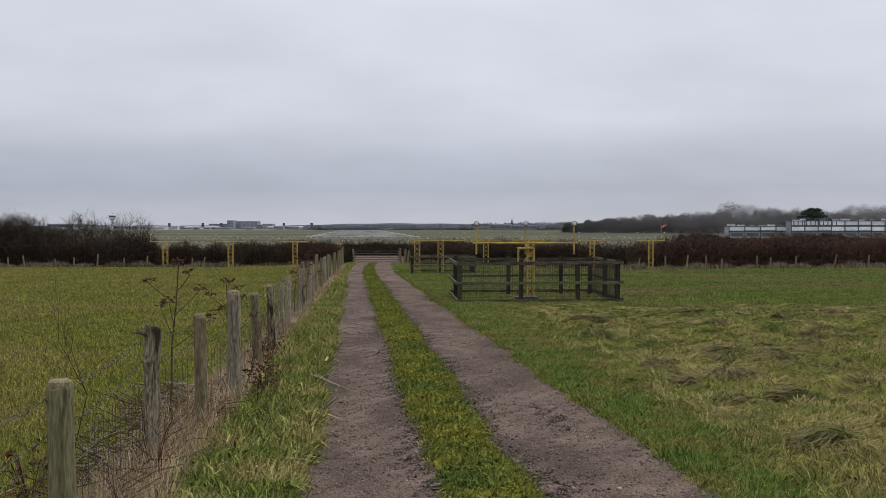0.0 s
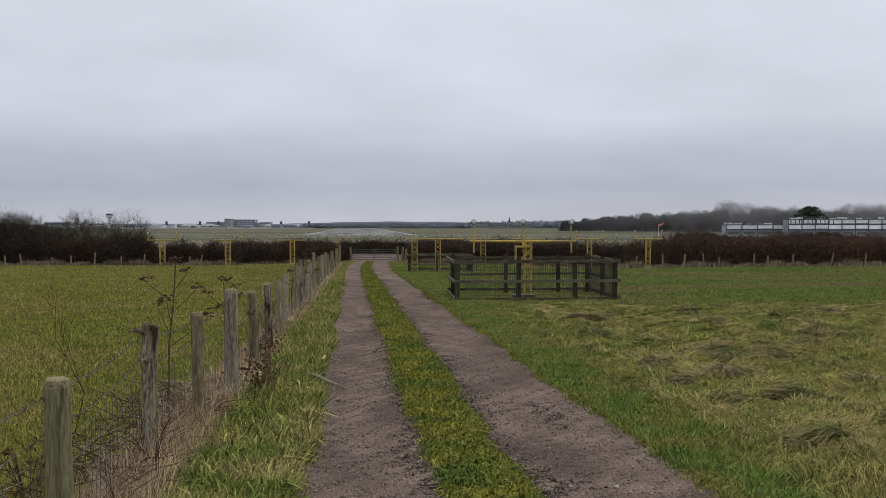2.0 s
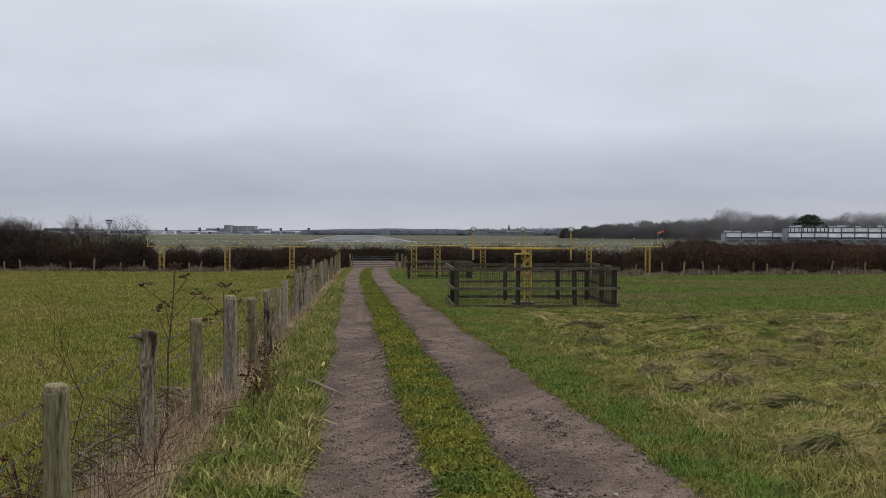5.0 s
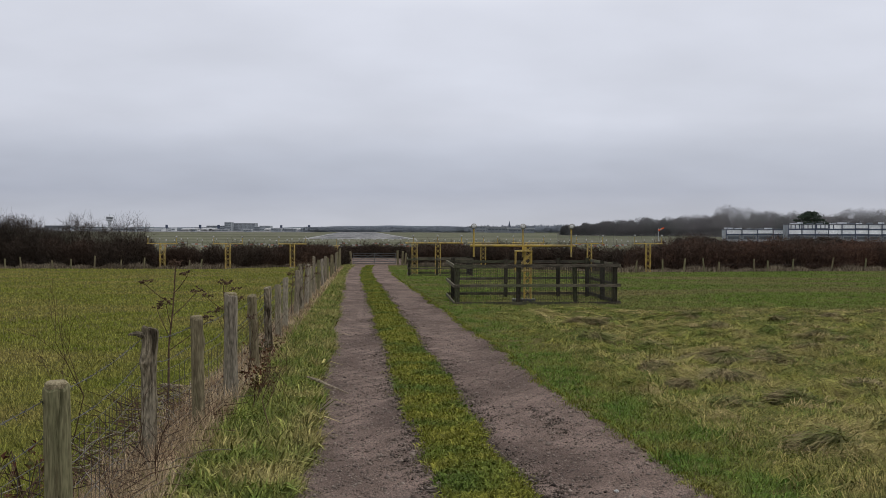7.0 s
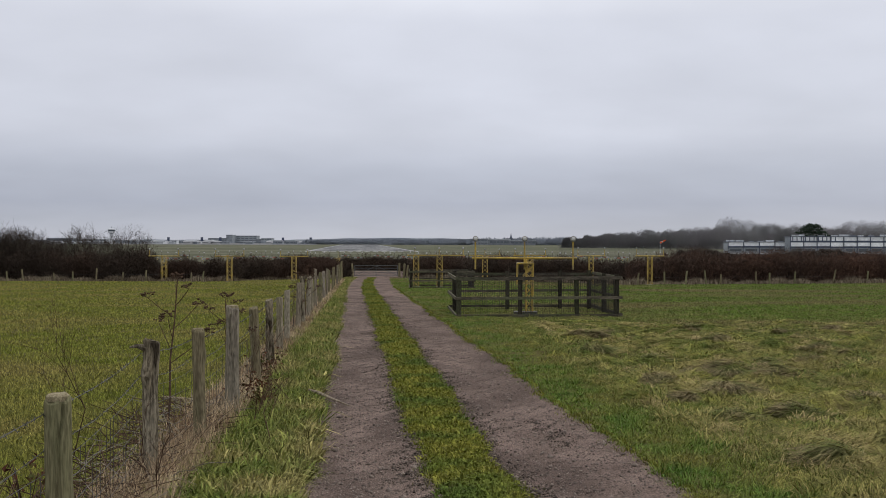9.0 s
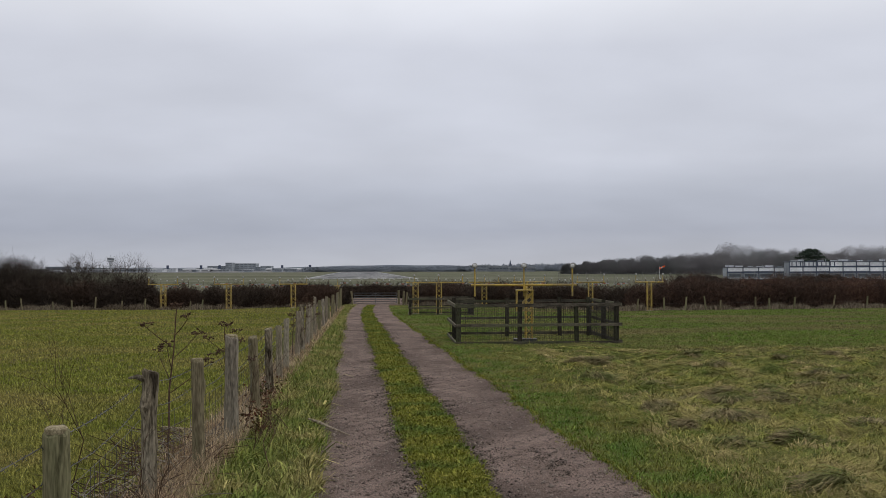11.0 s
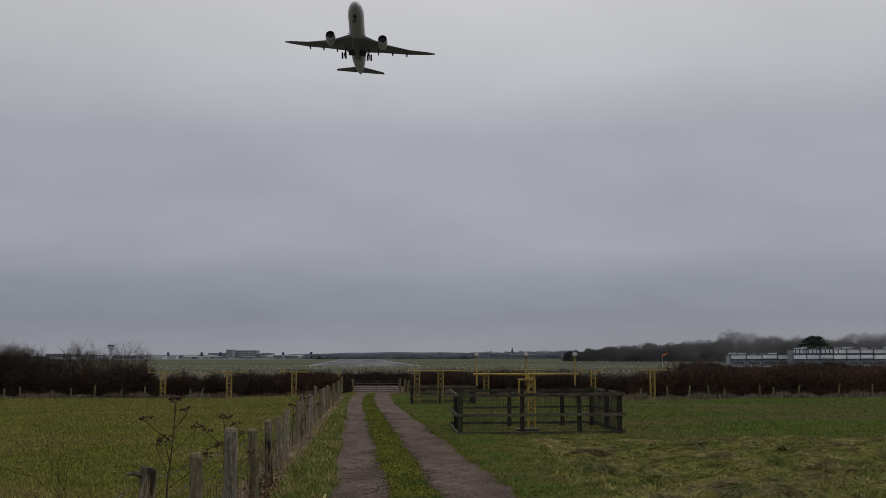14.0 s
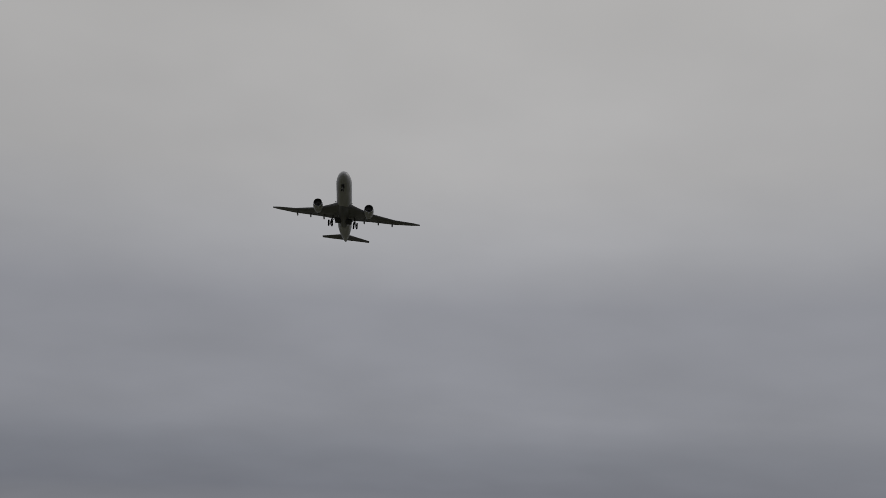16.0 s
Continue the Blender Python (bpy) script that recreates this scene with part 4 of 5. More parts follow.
def build_buildings():
    for i, (p0, p1, top, y, st) in enumerate(((262, 300, 404, 1650, 1), (298, 335, 401, 1750, 2), (332, 352, 403, 1700, 1), (350, 372, 399.5, 1800, 2), (370, 404, 396.5, 1850, 3), (402, 413, 390.5, 1830, 4), (413, 456, 392, 1860, 4),
                                              (455, 466, 398, 1800, 2), (464, 482, 396.5, 1750, 2), (482, 516, 401, 1700, 1), (514, 552, 402.5, 1650, 1), (84, 128, 397, 1700, 2), (126, 190, 399, 1650, 2), (205, 262, 402, 1700, 1),
                                              (835, 870, 396.5, 1250, 2), (868, 905, 398, 1200, 1), (905, 950, 400, 1150, 1))):
        block(p0, p1, top, y, "terminal_building", "pale grey distant airport building with window bands" if st < 4 else "tall grey distant terminal block", st, M_WHITE if st == 1 and i % 2 == 0 and i < 14 else M_GREYWALL, 30, 6)
    r = random.Random(21)
    for i in range(34):
        p0 = r.uniform(60, 545) if i < 28 else r.uniform(700, 1000)
        wide = r.uniform(5, 22)
        block(p0, p0 + wide, r.uniform(400.2, 403.6), r.uniform(1250, 1600), "airport_shed", "small pale distant airport shed", 1, (M_WHITE, M_GREYWALL, M_WHITE, M_GREYWALL)[i % 4], 12, 3)
    # control tower
    y = 1600
    x = (199 - 784) / 1904 * y
    t = thing("control_tower", pose(x, y, ground_at(x, y)), "slim pale control tower with a glazed cab", "tower")
    part("shaft", Shape().tube([(0, 0, -1), (0, 0, 16)], [2.8, 2.6], 14), M_WHITE, t)
    part("gallery", Shape().tube([(0, 0, 14.4), (0, 0, 15.6), (0, 0, 18)], [2.7, 5.2, 5.4], 16), M_WHITE, t)
    part("cab", Shape().tube([(0, 0, 18), (0, 0, 20)], [4.6, 5.2], 16), M_GLASS, t)
    part("roof", Shape().tube([(0, 0, 20), (0, 0, 21.4), (0, 0, 22.2)], [5.6, 5.4, 2.0], 16), M_WHITE, t)
    part("mast", Shape().tube([(0, 0, 22), (0, 0, 25)], 0.3, 6), M_GREYWALL, t)
    # spire beyond the trees
    y = 1300
    x = (906 - 784) / 1904 * y
    c = thing("church_spire", pose(x, y, ground_at(x, y)), "tiny dark spire on the horizon", "spire")
    part("tower", Shape().box((-1.5, -1.5, -1), (1.5, 1.5, 6)), M_GREYWALL, c)
    part("spire", Shape().tube([(0, 0, 6), (0, 0, 14)], [1.8, 0.1], 8), M_NAVY, c)
    # two-storey decked building of white panels
    for x0, x1, y, h, st in ((90.0, 128.0, 278, 4.8, 2), (75.5, 92.0, 284, 3.4, 1)):
        z0 = ground_at(x0, y)
        b = thing("panelled_building", pose(x0, y, z0), "two-storey building of white panels with dark blue bands" if st == 2 else "low building with white fascia panels and dark openings", "building", "white buildings by the airfield")
        w = x1 - x0
        part("wall", Shape().box((0, 0, -1), (w, 4.5, h - 0.2)), M_GREYWALL, b)
        n = int(w / 3.4)
        for s in range(st):
            top = h - 0.12 - 1.42 * s
            for c in range(n):
                a, e = w * c / n + 0.16, w * (c + 1) / n - 0.16
                part("panel", Shape().box((a, -0.12, top - 1.0 + 0.06 * ((c * 7) % 3)), (e, 0.02, top)), M_PANEL, b)
            part("band", Shape().box((-0.1, -0.16, top - 1.34), (w + 0.1, 0.02, top - 1.02)), M_NAVY, b)
        low = h - 0.12 - 1.42 * st
        for c in range(n):
            a, e = w * c / n, w * (c + 1) / n
            part("post", Shape().box((a - 0.07, -0.3, -0.5), (a + 0.07, -0.17, h + 0.05)), M_NAVY, b)
            part("window", Shape().box((a + 0.5, -0.05, 0.9), (e - 0.5, 0.03, low - 0.25)), M_GLASS, b)
            if low > 1.5:
                part("sill", Shape().box((a + 0.3, -0.12, 0.3), (e - 0.3, 0.02, 0.48)), M_PANEL, b)
        part("roof", Shape().box((-0.2, -0.35, h), (w + 0.2, 4.7, h + 0.1)), M_NAVY, b)
        for c in range(11 if st == 2 else 0):
            part("mullion", Shape().box((c * 1.1 + 0.5, -0.2, h - 1.1), (c * 1.1 + 0.72, -0.124, h - 0.15)), M_NAVY, b)
        r4 = random.Random(st)
        for c in range(int(w / 2.6)):
            a = c * 2.6 + r4.uniform(0, 1.2)
            part("roof_unit", Shape().box((a, 1.0, h + 0.104), (a + r4.uniform(0.8, 2.0), 2.6, h + r4.uniform(0.25, 0.6)), None, 0.05), r4.choice((M_PANEL, M_WHITE, M_GREYWALL)), b)
        for c in range(int(w / 3)):
            part("railing_post", Shape().box((c * 3 + 0.3, -0.05, h + 0.18), (c * 3 + 0.42, 0.05, h + 0.62)), M_GREYWALL, b)
    # chain-link boundary fence
    f = thing("perimeter_fence", pose(0, 0, 0), "long grey chain-link airfield boundary fence", "fence")
    y = 230
    s = Shape()
    xs = np.arange(25, 125, 3.0)
    for x in xs:
        part("post", Shape().tube([(0, 0, -0.1), (0, 0, 2.0), (0, -0.25, 2.3)], 0.045, 6), M_CONCRETE, f, at=pose(float(x), y, ground_at(x, y)))
    for k in range(12):
        s = Shape().tube([(float(xs[0]), y - 0.05, ground_at(xs[0], y) + 0.1 + k * 0.17), (float(xs[-1]), y - 0.05, ground_at(xs[-1], y) + 0.1 + k * 0.17)], 0.012, 3, False)
        part("wire", s, M_WIRE, f)
    # windsock
    y = 330
    x = (1170 - 784) / 1904 * y
    w = thing("windsock", pose(x, y, ground_at(x, y)), "orange and white windsock on a thin mast", "windsock")
    part("mast", Shape().tube([(0, 0, -0.2), (0, 0, 3.8)], 0.06, 6), M_WHITE, w)
    for k in range(4):
        a, c = 0.05 + k * 0.42, 0.05 + (k + 1) * 0.42
        part("sleeve", Shape().tube([(a, 0, 3.1 + a * 0.5), (c, 0, 3.1 + c * 0.5)], [0.30 - k * 0.03, 0.27 - k * 0.03], 10), (M_ORANGE, M_PAINT, M_ORANGE, M_ORANGE)[k], w)
    # parked airliners, far off
    base = None
    for px, y, yaw in ((536, 1500, 90), (488, 1560, 80), (376, 1520, 95), (343, 1500, 100), (285, 1540, 85)):
        x = (px - 784) / 1904 * y
        m = pose(x, y, ground_at(x, y), 0, 0, yaw)
        if base is None:
            base = thing("parked_airliner", m, "small white airliner parked on the far apron", "aeroplane", "parked airliners")
            part("fuselage", Shape().tube([(0, -14, 3.2), (0, -11, 2.8), (0, -5, 2.6), (0, 9, 2.6), (0, 12, 2.5), (0, 13.5, 2.3)], [0.3, 1.1, 1.9, 1.9, 1.5, 0.4], 12), M_FUSELAGE, base, smooth=True)
            for q in (-1, 1):
                part("wing", Shape().add([(q * 1.5, 3, 2), (q * 1.5, -2, 2), (q * 14, -5, 3), (q * 14, -4, 3), (q * 1.5, 3, 2.4), (q * 1.5, -2, 2.4), (q * 14, -5, 3.1), (q * 14, -4, 3.1)], [(0, 1, 2, 3), (7, 6, 5, 4), (0, 3, 7, 4), (1, 5, 6, 2), (3, 2, 6, 7)]), M_WING, base)
                part("engine", Shape().tube([(q * 4.8, 3.5, 1.4), (q * 4.8, 0, 1.4)], [0.9, 0.7], 10), M_FUSELAGE, base)
            part("fin", Shape().box((-0.15, -14, 3.4), (0.15, -10.5, 9.0)), M_NAVY, base)
            part("undercarriage", Shape().tube([(0, 0, -0.02), (0, 0, 1.6)], 0.5, 6), M_TYRE, base)
        else:
            copy_thing(base, m)


# ---- the airliner on its climb ----
def build_airliner(m):
    jet = thing("airliner", m, "white twin-engined airliner climbing with its wheels down", "aeroplane")
    ys = [31.0, 30.6, 29.8, 28.4, 26.2, 23.0, 10.0, -6.0, -14.0, -20.0, -25.0, -29.0, -31.2]
    rs = [0.05, 0.75, 1.35, 1.95, 2.5, 2.9, 2.95, 2.95, 2.7, 2.1, 1.4, 0.7, 0.15]
    zs = [-0.7, -0.65, -0.55, -0.4, -0.2, 0, 0, 0, 0.25, 0.7, 1.15, 1.5, 1.7]
    part("fuselage", Shape().tube([(0, y, z) for y, z in zip(ys, zs)], rs, 28), M_FUSELAGE, jet, smooth=True)
    part("belly_fairing", Shape().tube([(0, 11, -1.6), (0, 8, -1.75), (0, 0, -1.9), (0, -7, -1.75), (0, -11, -1.4)], [0.6, 1.9, 2.15, 1.9, 0.6], 18), M_WING, jet, smooth=True)
    for q in (-1, 1):
        # stations: span, leading edge, trailing edge, height, thickness
        st = [(1.5, 10.5, -4.6, -1.7, 1.5), (5.0, 7.0, -4.8, -1.4, 1.2), (10.0, 2.3, -5.2, -0.9, 0.8), (20.0, -5.2, -9.3, 1.3, 0.45), (27.0, -10.4, -12.9, 3.7, 0.25), (30.0, -13.6, -14.7, 5.0, 0.08)]
        verts, faces = [], []
        for sx, le, te, z, t in st:
            c = le - te
            verts += [(q * sx, le, z), (q * sx, le - 0.12 * c, z + t * 0.5), (q * sx, le - 0.5 * c, z + t * 0.45), (q * sx, te, z), (q * sx, le - 0.5 * c, z - t * 0.4), (q * sx, le - 0.12 * c, z - t * 0.45)]
        for i in range(len(st) - 1):
            faces += [(i * 6 + k, i * 6 + (k + 1) % 6, i * 6 + 6 + (k + 1) % 6, i * 6 + 6 + k) for k in range(6)]
        faces += [tuple(range(6)), tuple(range(len(verts) - 6, len(verts)))]
        wing = part("wing", Shape().add(verts, faces), M_WING, jet, "grey swept wing", True)
        for sx, y in ((8.0, -5.0), (13.5, -6.6), (19.0, -8.7)):
            z = -1.2 + (sx - 8) * 0.19
            part("flap_fairing", Shape().tube([(q * sx, y + 2.6, z - 0.2), (q * sx, y + 0.8, z - 0.4), (q * sx, y - 0.9, z - 0.35), (q * sx, y - 1.5, z - 0.2)], [0.1, 0.32, 0.28, 0.05], 8), M_WING, wing)
        # engine
        ex, ez = q * 9.85, -2.75
        eng = part("engine", Shape().tube([(ex, 9.6, ez), (ex, 8.6, ez), (ex, 6.5, ez), (ex, 4.3, ez + 0.05), (ex, 2.9, ez + 0.1)], [1.72, 1.87, 1.85, 1.5, 1.1], 24, False), M_FUSELAGE, jet, "white engine nacelle", True)
        part("intake_lip", Shape().lathe(ex, ez, [(8.9, 1.85), (9.4, 1.80), (9.75, 1.72), (9.85, 1.64), (9.75, 1.56), (9.4, 1.5), (8.6, 1.46)]), M_CHROME, eng, "bright metal intake lip", True)
        part("fan", Shape().lathe(ex, ez, [(9.5, 1.49), (8.8, 1.44), (8.75, 0.02)]), M_INTAKE, eng, "dark engine fan", True)
        part("spinner", Shape().lathe(ex, ez, [(8.76, 0.45), (9.0, 0.35), (9.25, 0.03)], 12), M_DARKMETAL, eng)
        part("exhaust", Shape().tube([(ex, 3.0, ez + 0.1), (ex, 1.4, ez + 0.15), (ex, 0.2, ez + 0.2)], [1.0, 0.8, 0.3], 16), M_DARKMETAL, eng)
        part("pylon", Shape().box((ex - 0.22, 0.5, ez + 1.2), (ex + 0.22, 7.6, ez + 2.3)), M_WING, jet)
        # tailplane
        part("tailplane", Shape().add([(q * 0.6, -23.4, 1.2), (q * 0.6, -28.6, 1.2), (q * 9.8, -30.6, 2.2), (q * 9.8, -29.0, 2.2), (q * 0.6, -23.6, 1.6), (q * 0.6, -28.6, 1.45), (q * 9.8, -30.6, 2.3), (q * 9.8, -29.0, 2.3)],
             [(0, 1, 2, 3), (7, 6, 5, 4), (0, 3, 7, 4), (1, 5, 6, 2), (3, 2, 6, 7), (0, 4, 5, 1)]), M_WING, jet, "grey tailplane half")
        # main wheels
        gear = part("main_gear", Shape().tube([(q * 4.2, -1.4, -1.9), (q * 4.9, -1.8, -5.0)], [0.3, 0.22], 8), M_DARKMETAL, jet, "dark main undercarriage leg")
        part("strut", Shape().tube([(q * 2.4, -1.6, -2.6), (q * 4.8, -1.7, -4.0)], 0.13, 6), M_DARKMETAL, gear)
        part("bogie", Shape().tube([(q * 4.9, -0.9, -4.85), (q * 4.9, -2.8, -5.25)], 0.16, 6), M_DARKMETAL, gear)
        for dy, dz in ((-1.0, -4.9), (-2.7, -5.25)):
            for dx in (-0.65, 0.65):
                part("wheel", Shape().tube([(q * 4.9 + dx - 0.3, dy, dz), (q * 4.9 + dx - 0.22, dy, dz), (q * 4.9 + dx + 0.22, dy, dz), (q * 4.9 + dx + 0.3, dy, dz)], [0.55, 0.72, 0.72, 0.55], 16), M_TYRE, gear)
        part("gear_door", Shape().box((q * 3.3 - 0.05, -3.2, -3.7), (q * 3.3 + 0.05, -0.2, -2.4)), M_FUSELAGE, jet)
        # solid near-black box painted as the shade inside the open bay
        part("gear_bay", Shape().box((min(q * 1.0, q * 3.2), -3.3, -4.04), (max(q * 1.0, q * 3.2), 0.0, -3.2)), M_INTAKE, jet, "near-black block for the shade in the open wheel bay")
        part("landing_light", Shape().tube([(q * 3.1, 9.6, -1.5), (q * 3.1, 9.85, -1.5)], [0.28, 0.22], 10), M_LAMP, wing, "bright wing root light")
    part("fin", Shape().add([(-0.3, -20.5, 2.4), (-0.3, -28.5, 2.0), (-0.12, -31.0, 10.8), (-0.12, -27.8, 10.8), (0.3, -20.5, 2.4), (0.3, -28.5, 2.0), (0.12, -31.0, 10.8), (0.12, -27.8, 10.8)],
         [(0, 1, 2, 3), (7, 6, 5, 4), (0, 3, 7, 4), (1, 5, 6, 2), (3, 2, 6, 7)]), M_FUSELAGE, jet)
    part("cockpit_window", Shape().box((-1.1, 28.2, 0.6), (1.1, 29.0, 0.95)), M_GLASS, jet)
    nose = part("nose_gear", Shape().tube([(0, 25.0, -2.3), (0, 25.3, -4.6)], [0.2, 0.14], 8), M_DARKMETAL, jet, "nose undercarriage leg")
    for dx in (-0.35, 0.35):
        part("wheel", Shape().tube([(dx - 0.18, 25.3, -4.6), (dx - 0.12, 25.3, -4.6), (dx + 0.12, 25.3, -4.6), (dx + 0.18, 25.3, -4.6)], [0.38, 0.5, 0.5, 0.38], 14), M_TYRE, nose)
    # closed box; its black stands for the shaded nose bay
    part("nose_bay", Shape().box((-0.55, 23.6, -2.98), (0.55, 26.4, -2.3)), M_INTAKE, jet, "near-black block for the shade in the open nose wheel bay")
    return jet


def place_airliner():
    az, el, dist = radians(-4.6), radians(16.5), 424.0
    c = Vector((math.sin(az) * math.cos(el), math.cos(az) * math.cos(el), math.sin(el))) * dist + Vector((0, 0, 1.6))
    nose_up, heading, bank = radians(11.0), radians(-2.5), radians(-4.6)
    fwd = Vector((-math.sin(heading) * math.cos(nose_up), -math.cos(heading) * math.cos(nose_up), math.sin(nose_up)))
    right = fwd.cross(Vector((0, 0, 1))).normalized()
    up = right.cross(fwd)
    r = Matrix((right, fwd, up)).transposed().to_4x4()
    build_airliner(Matrix.Translation(c) @ r @ Matrix.Rotation(bank, 4, "Y"))


# ---- grass and weeds ----
def blades(name, x, y, h, w, lean, material, label, tuft=0, swirl=False):
    """Curved tapering blades, three triangles each, loose or gathered into tufts."""
    n = len(x)
    a = rng.uniform(0, 2 * np.pi, n)
    if tuft:
        k = np.arange(n) // tuft * tuft
        size = np.clip(0.05 + 0.002 * y[k], 0.03, 0.14) * rng.uniform(0.5, 1.5, n)[k]
        q = np.sqrt(rng.uniform(0, 1, n))
        x, y = x[k] + size * q * np.cos(a), y[k] + size * q * np.sin(a)
        h = h * rng.uniform(0.55, 1.35, n)[k] * (1.1 - 0.35 * q)
        a = a + rng.normal(size=n) * 0.5
    if swirl:
        a = 2.2 * np.sin(0.9 * x + 0.5 * y) + 2.0 * np.sin(0.7 * y - 0.6 * x + 1) + rng.normal(size=n) * 0.6
    z = land(x, y)
    b = rng.uniform(0, 2 * np.pi, n)
    tilt = lean * rng.uniform(0.2, 1.2, n)
    d = np.stack([np.cos(a), np.sin(a)], 1)
    s = np.stack([np.cos(b), np.sin(b)], 1) * w[:, None]
    base = np.stack([x, y], 1)
    mid, tip = base + d * (h * tilt * 0.4)[:, None], base + d * (h * tilt)[:, None]
    zm, zt = z + h * 0.62 * np.cos(tilt * 0.35), z + h * np.cos(np.minimum(tilt * 0.8, 1.45))
    v = np.empty((n, 5, 3))
    v[:, 0, :2], v[:, 1, :2], v[:, 2, :2], v[:, 3, :2], v[:, 4, :2] = base - s, base + s, mid - s * 0.75, mid + s * 0.75, tip
    v[:, 0, 2] = v[:, 1, 2] = z - 0.01
    v[:, 2, 2] = v[:, 3, 2] = zm
    v[:, 4, 2] = zt
    k = np.arange(n)[:, None] * 5
    tris = np.concatenate([k + [0, 1, 3], k + [0, 3, 2], k + [2, 3, 4]], 1).reshape(-1, 3)
    return tagged(new(name, triangles(name, v.reshape(-1, 3), tris, material)), label, "grass", kind="stuff")


def mops(name, cx, cy, per, radius, height, material, label):
    """Tufts whose long blades arch over to one side, all tufts in one mesh."""
    n = len(cx) * per
    phi = np.repeat(1.9 * np.sin(0.8 * cx + 0.5 * cy) + 1.6 * np.sin(0.6 * cy - 0.7 * cx + 1) + rng.normal(size=len(cx)) * 0.7, per)
    x0, y0, r, h = np.repeat(cx, per), np.repeat(cy, per), np.repeat(radius, per), np.repeat(height, per)
    q, a = np.sqrt(rng.uniform(0, 1, n)), rng.uniform(0, 2 * np.pi, n)
    bx, by = x0 + q * r * 0.8 * np.cos(a), y0 + q * r * 0.65 * np.sin(a)
    turn = phi + rng.normal(size=n) * 0.55
    d = np.stack([np.cos(turn) + 0.7 * q * np.cos(a), np.sin(turn) + 0.7 * q * np.sin(a)], 1)
    d /= np.linalg.norm(d, axis=1)[:, None]
    length = r * rng.uniform(0.6, 1.6, n)
    w = np.clip(0.00034 * by, 0.002, 0.012)[:, None] * 0.72
    side = np.stack([-d[:, 1], d[:, 0]], 1) * w
    rise = h * (1 - q ** 2) * rng.uniform(0.35, 1.0, n)
    base = np.stack([bx, by], 1)
    mid_p, tip = base + d * (0.5 * length)[:, None], base + d * length[:, None]
    v = np.empty((n, 5, 3))
    v[:, 0, :2], v[:, 1, :2], v[:, 2, :2], v[:, 3, :2], v[:, 4, :2] = base - side, base + side, mid_p - side, mid_p + side, tip
    z = land(bx, by)
    v[:, 0, 2] = v[:, 1, 2] = z + rise * 0.75
    v[:, 2, 2] = z + rise + 0.012 + rng.uniform(-0.6, 0.6, n) * w[:, 0]
    v[:, 3, 2] = z + rise + 0.012 + rng.uniform(-0.6, 0.6, n) * w[:, 0]
    v[:, 4, 2] = land(tip[:, 0], tip[:, 1]) + rise * rng.uniform(0.0, 0.7, n)
    k = np.arange(n)[:, None] * 5
    tris = np.concatenate([k + [0, 1, 3], k + [0, 3, 2], k + [2, 3, 4]], 1).reshape(-1, 3)
    return tagged(new(name, triangles(name, v.reshape(-1, 3), tris, material)), label, "grass", kind="stuff")


def scatter(n, y0, y1, lo, hi):
    """Points thinning with distance, between two lines given as offsets from the track's middle or as functions of y."""
    y = np.exp(rng.uniform(np.log(y0), np.log(y1), n))
    a, b = lo(y), hi(y)
    return a + (b - a) * rng.uniform(0, 1, n), y


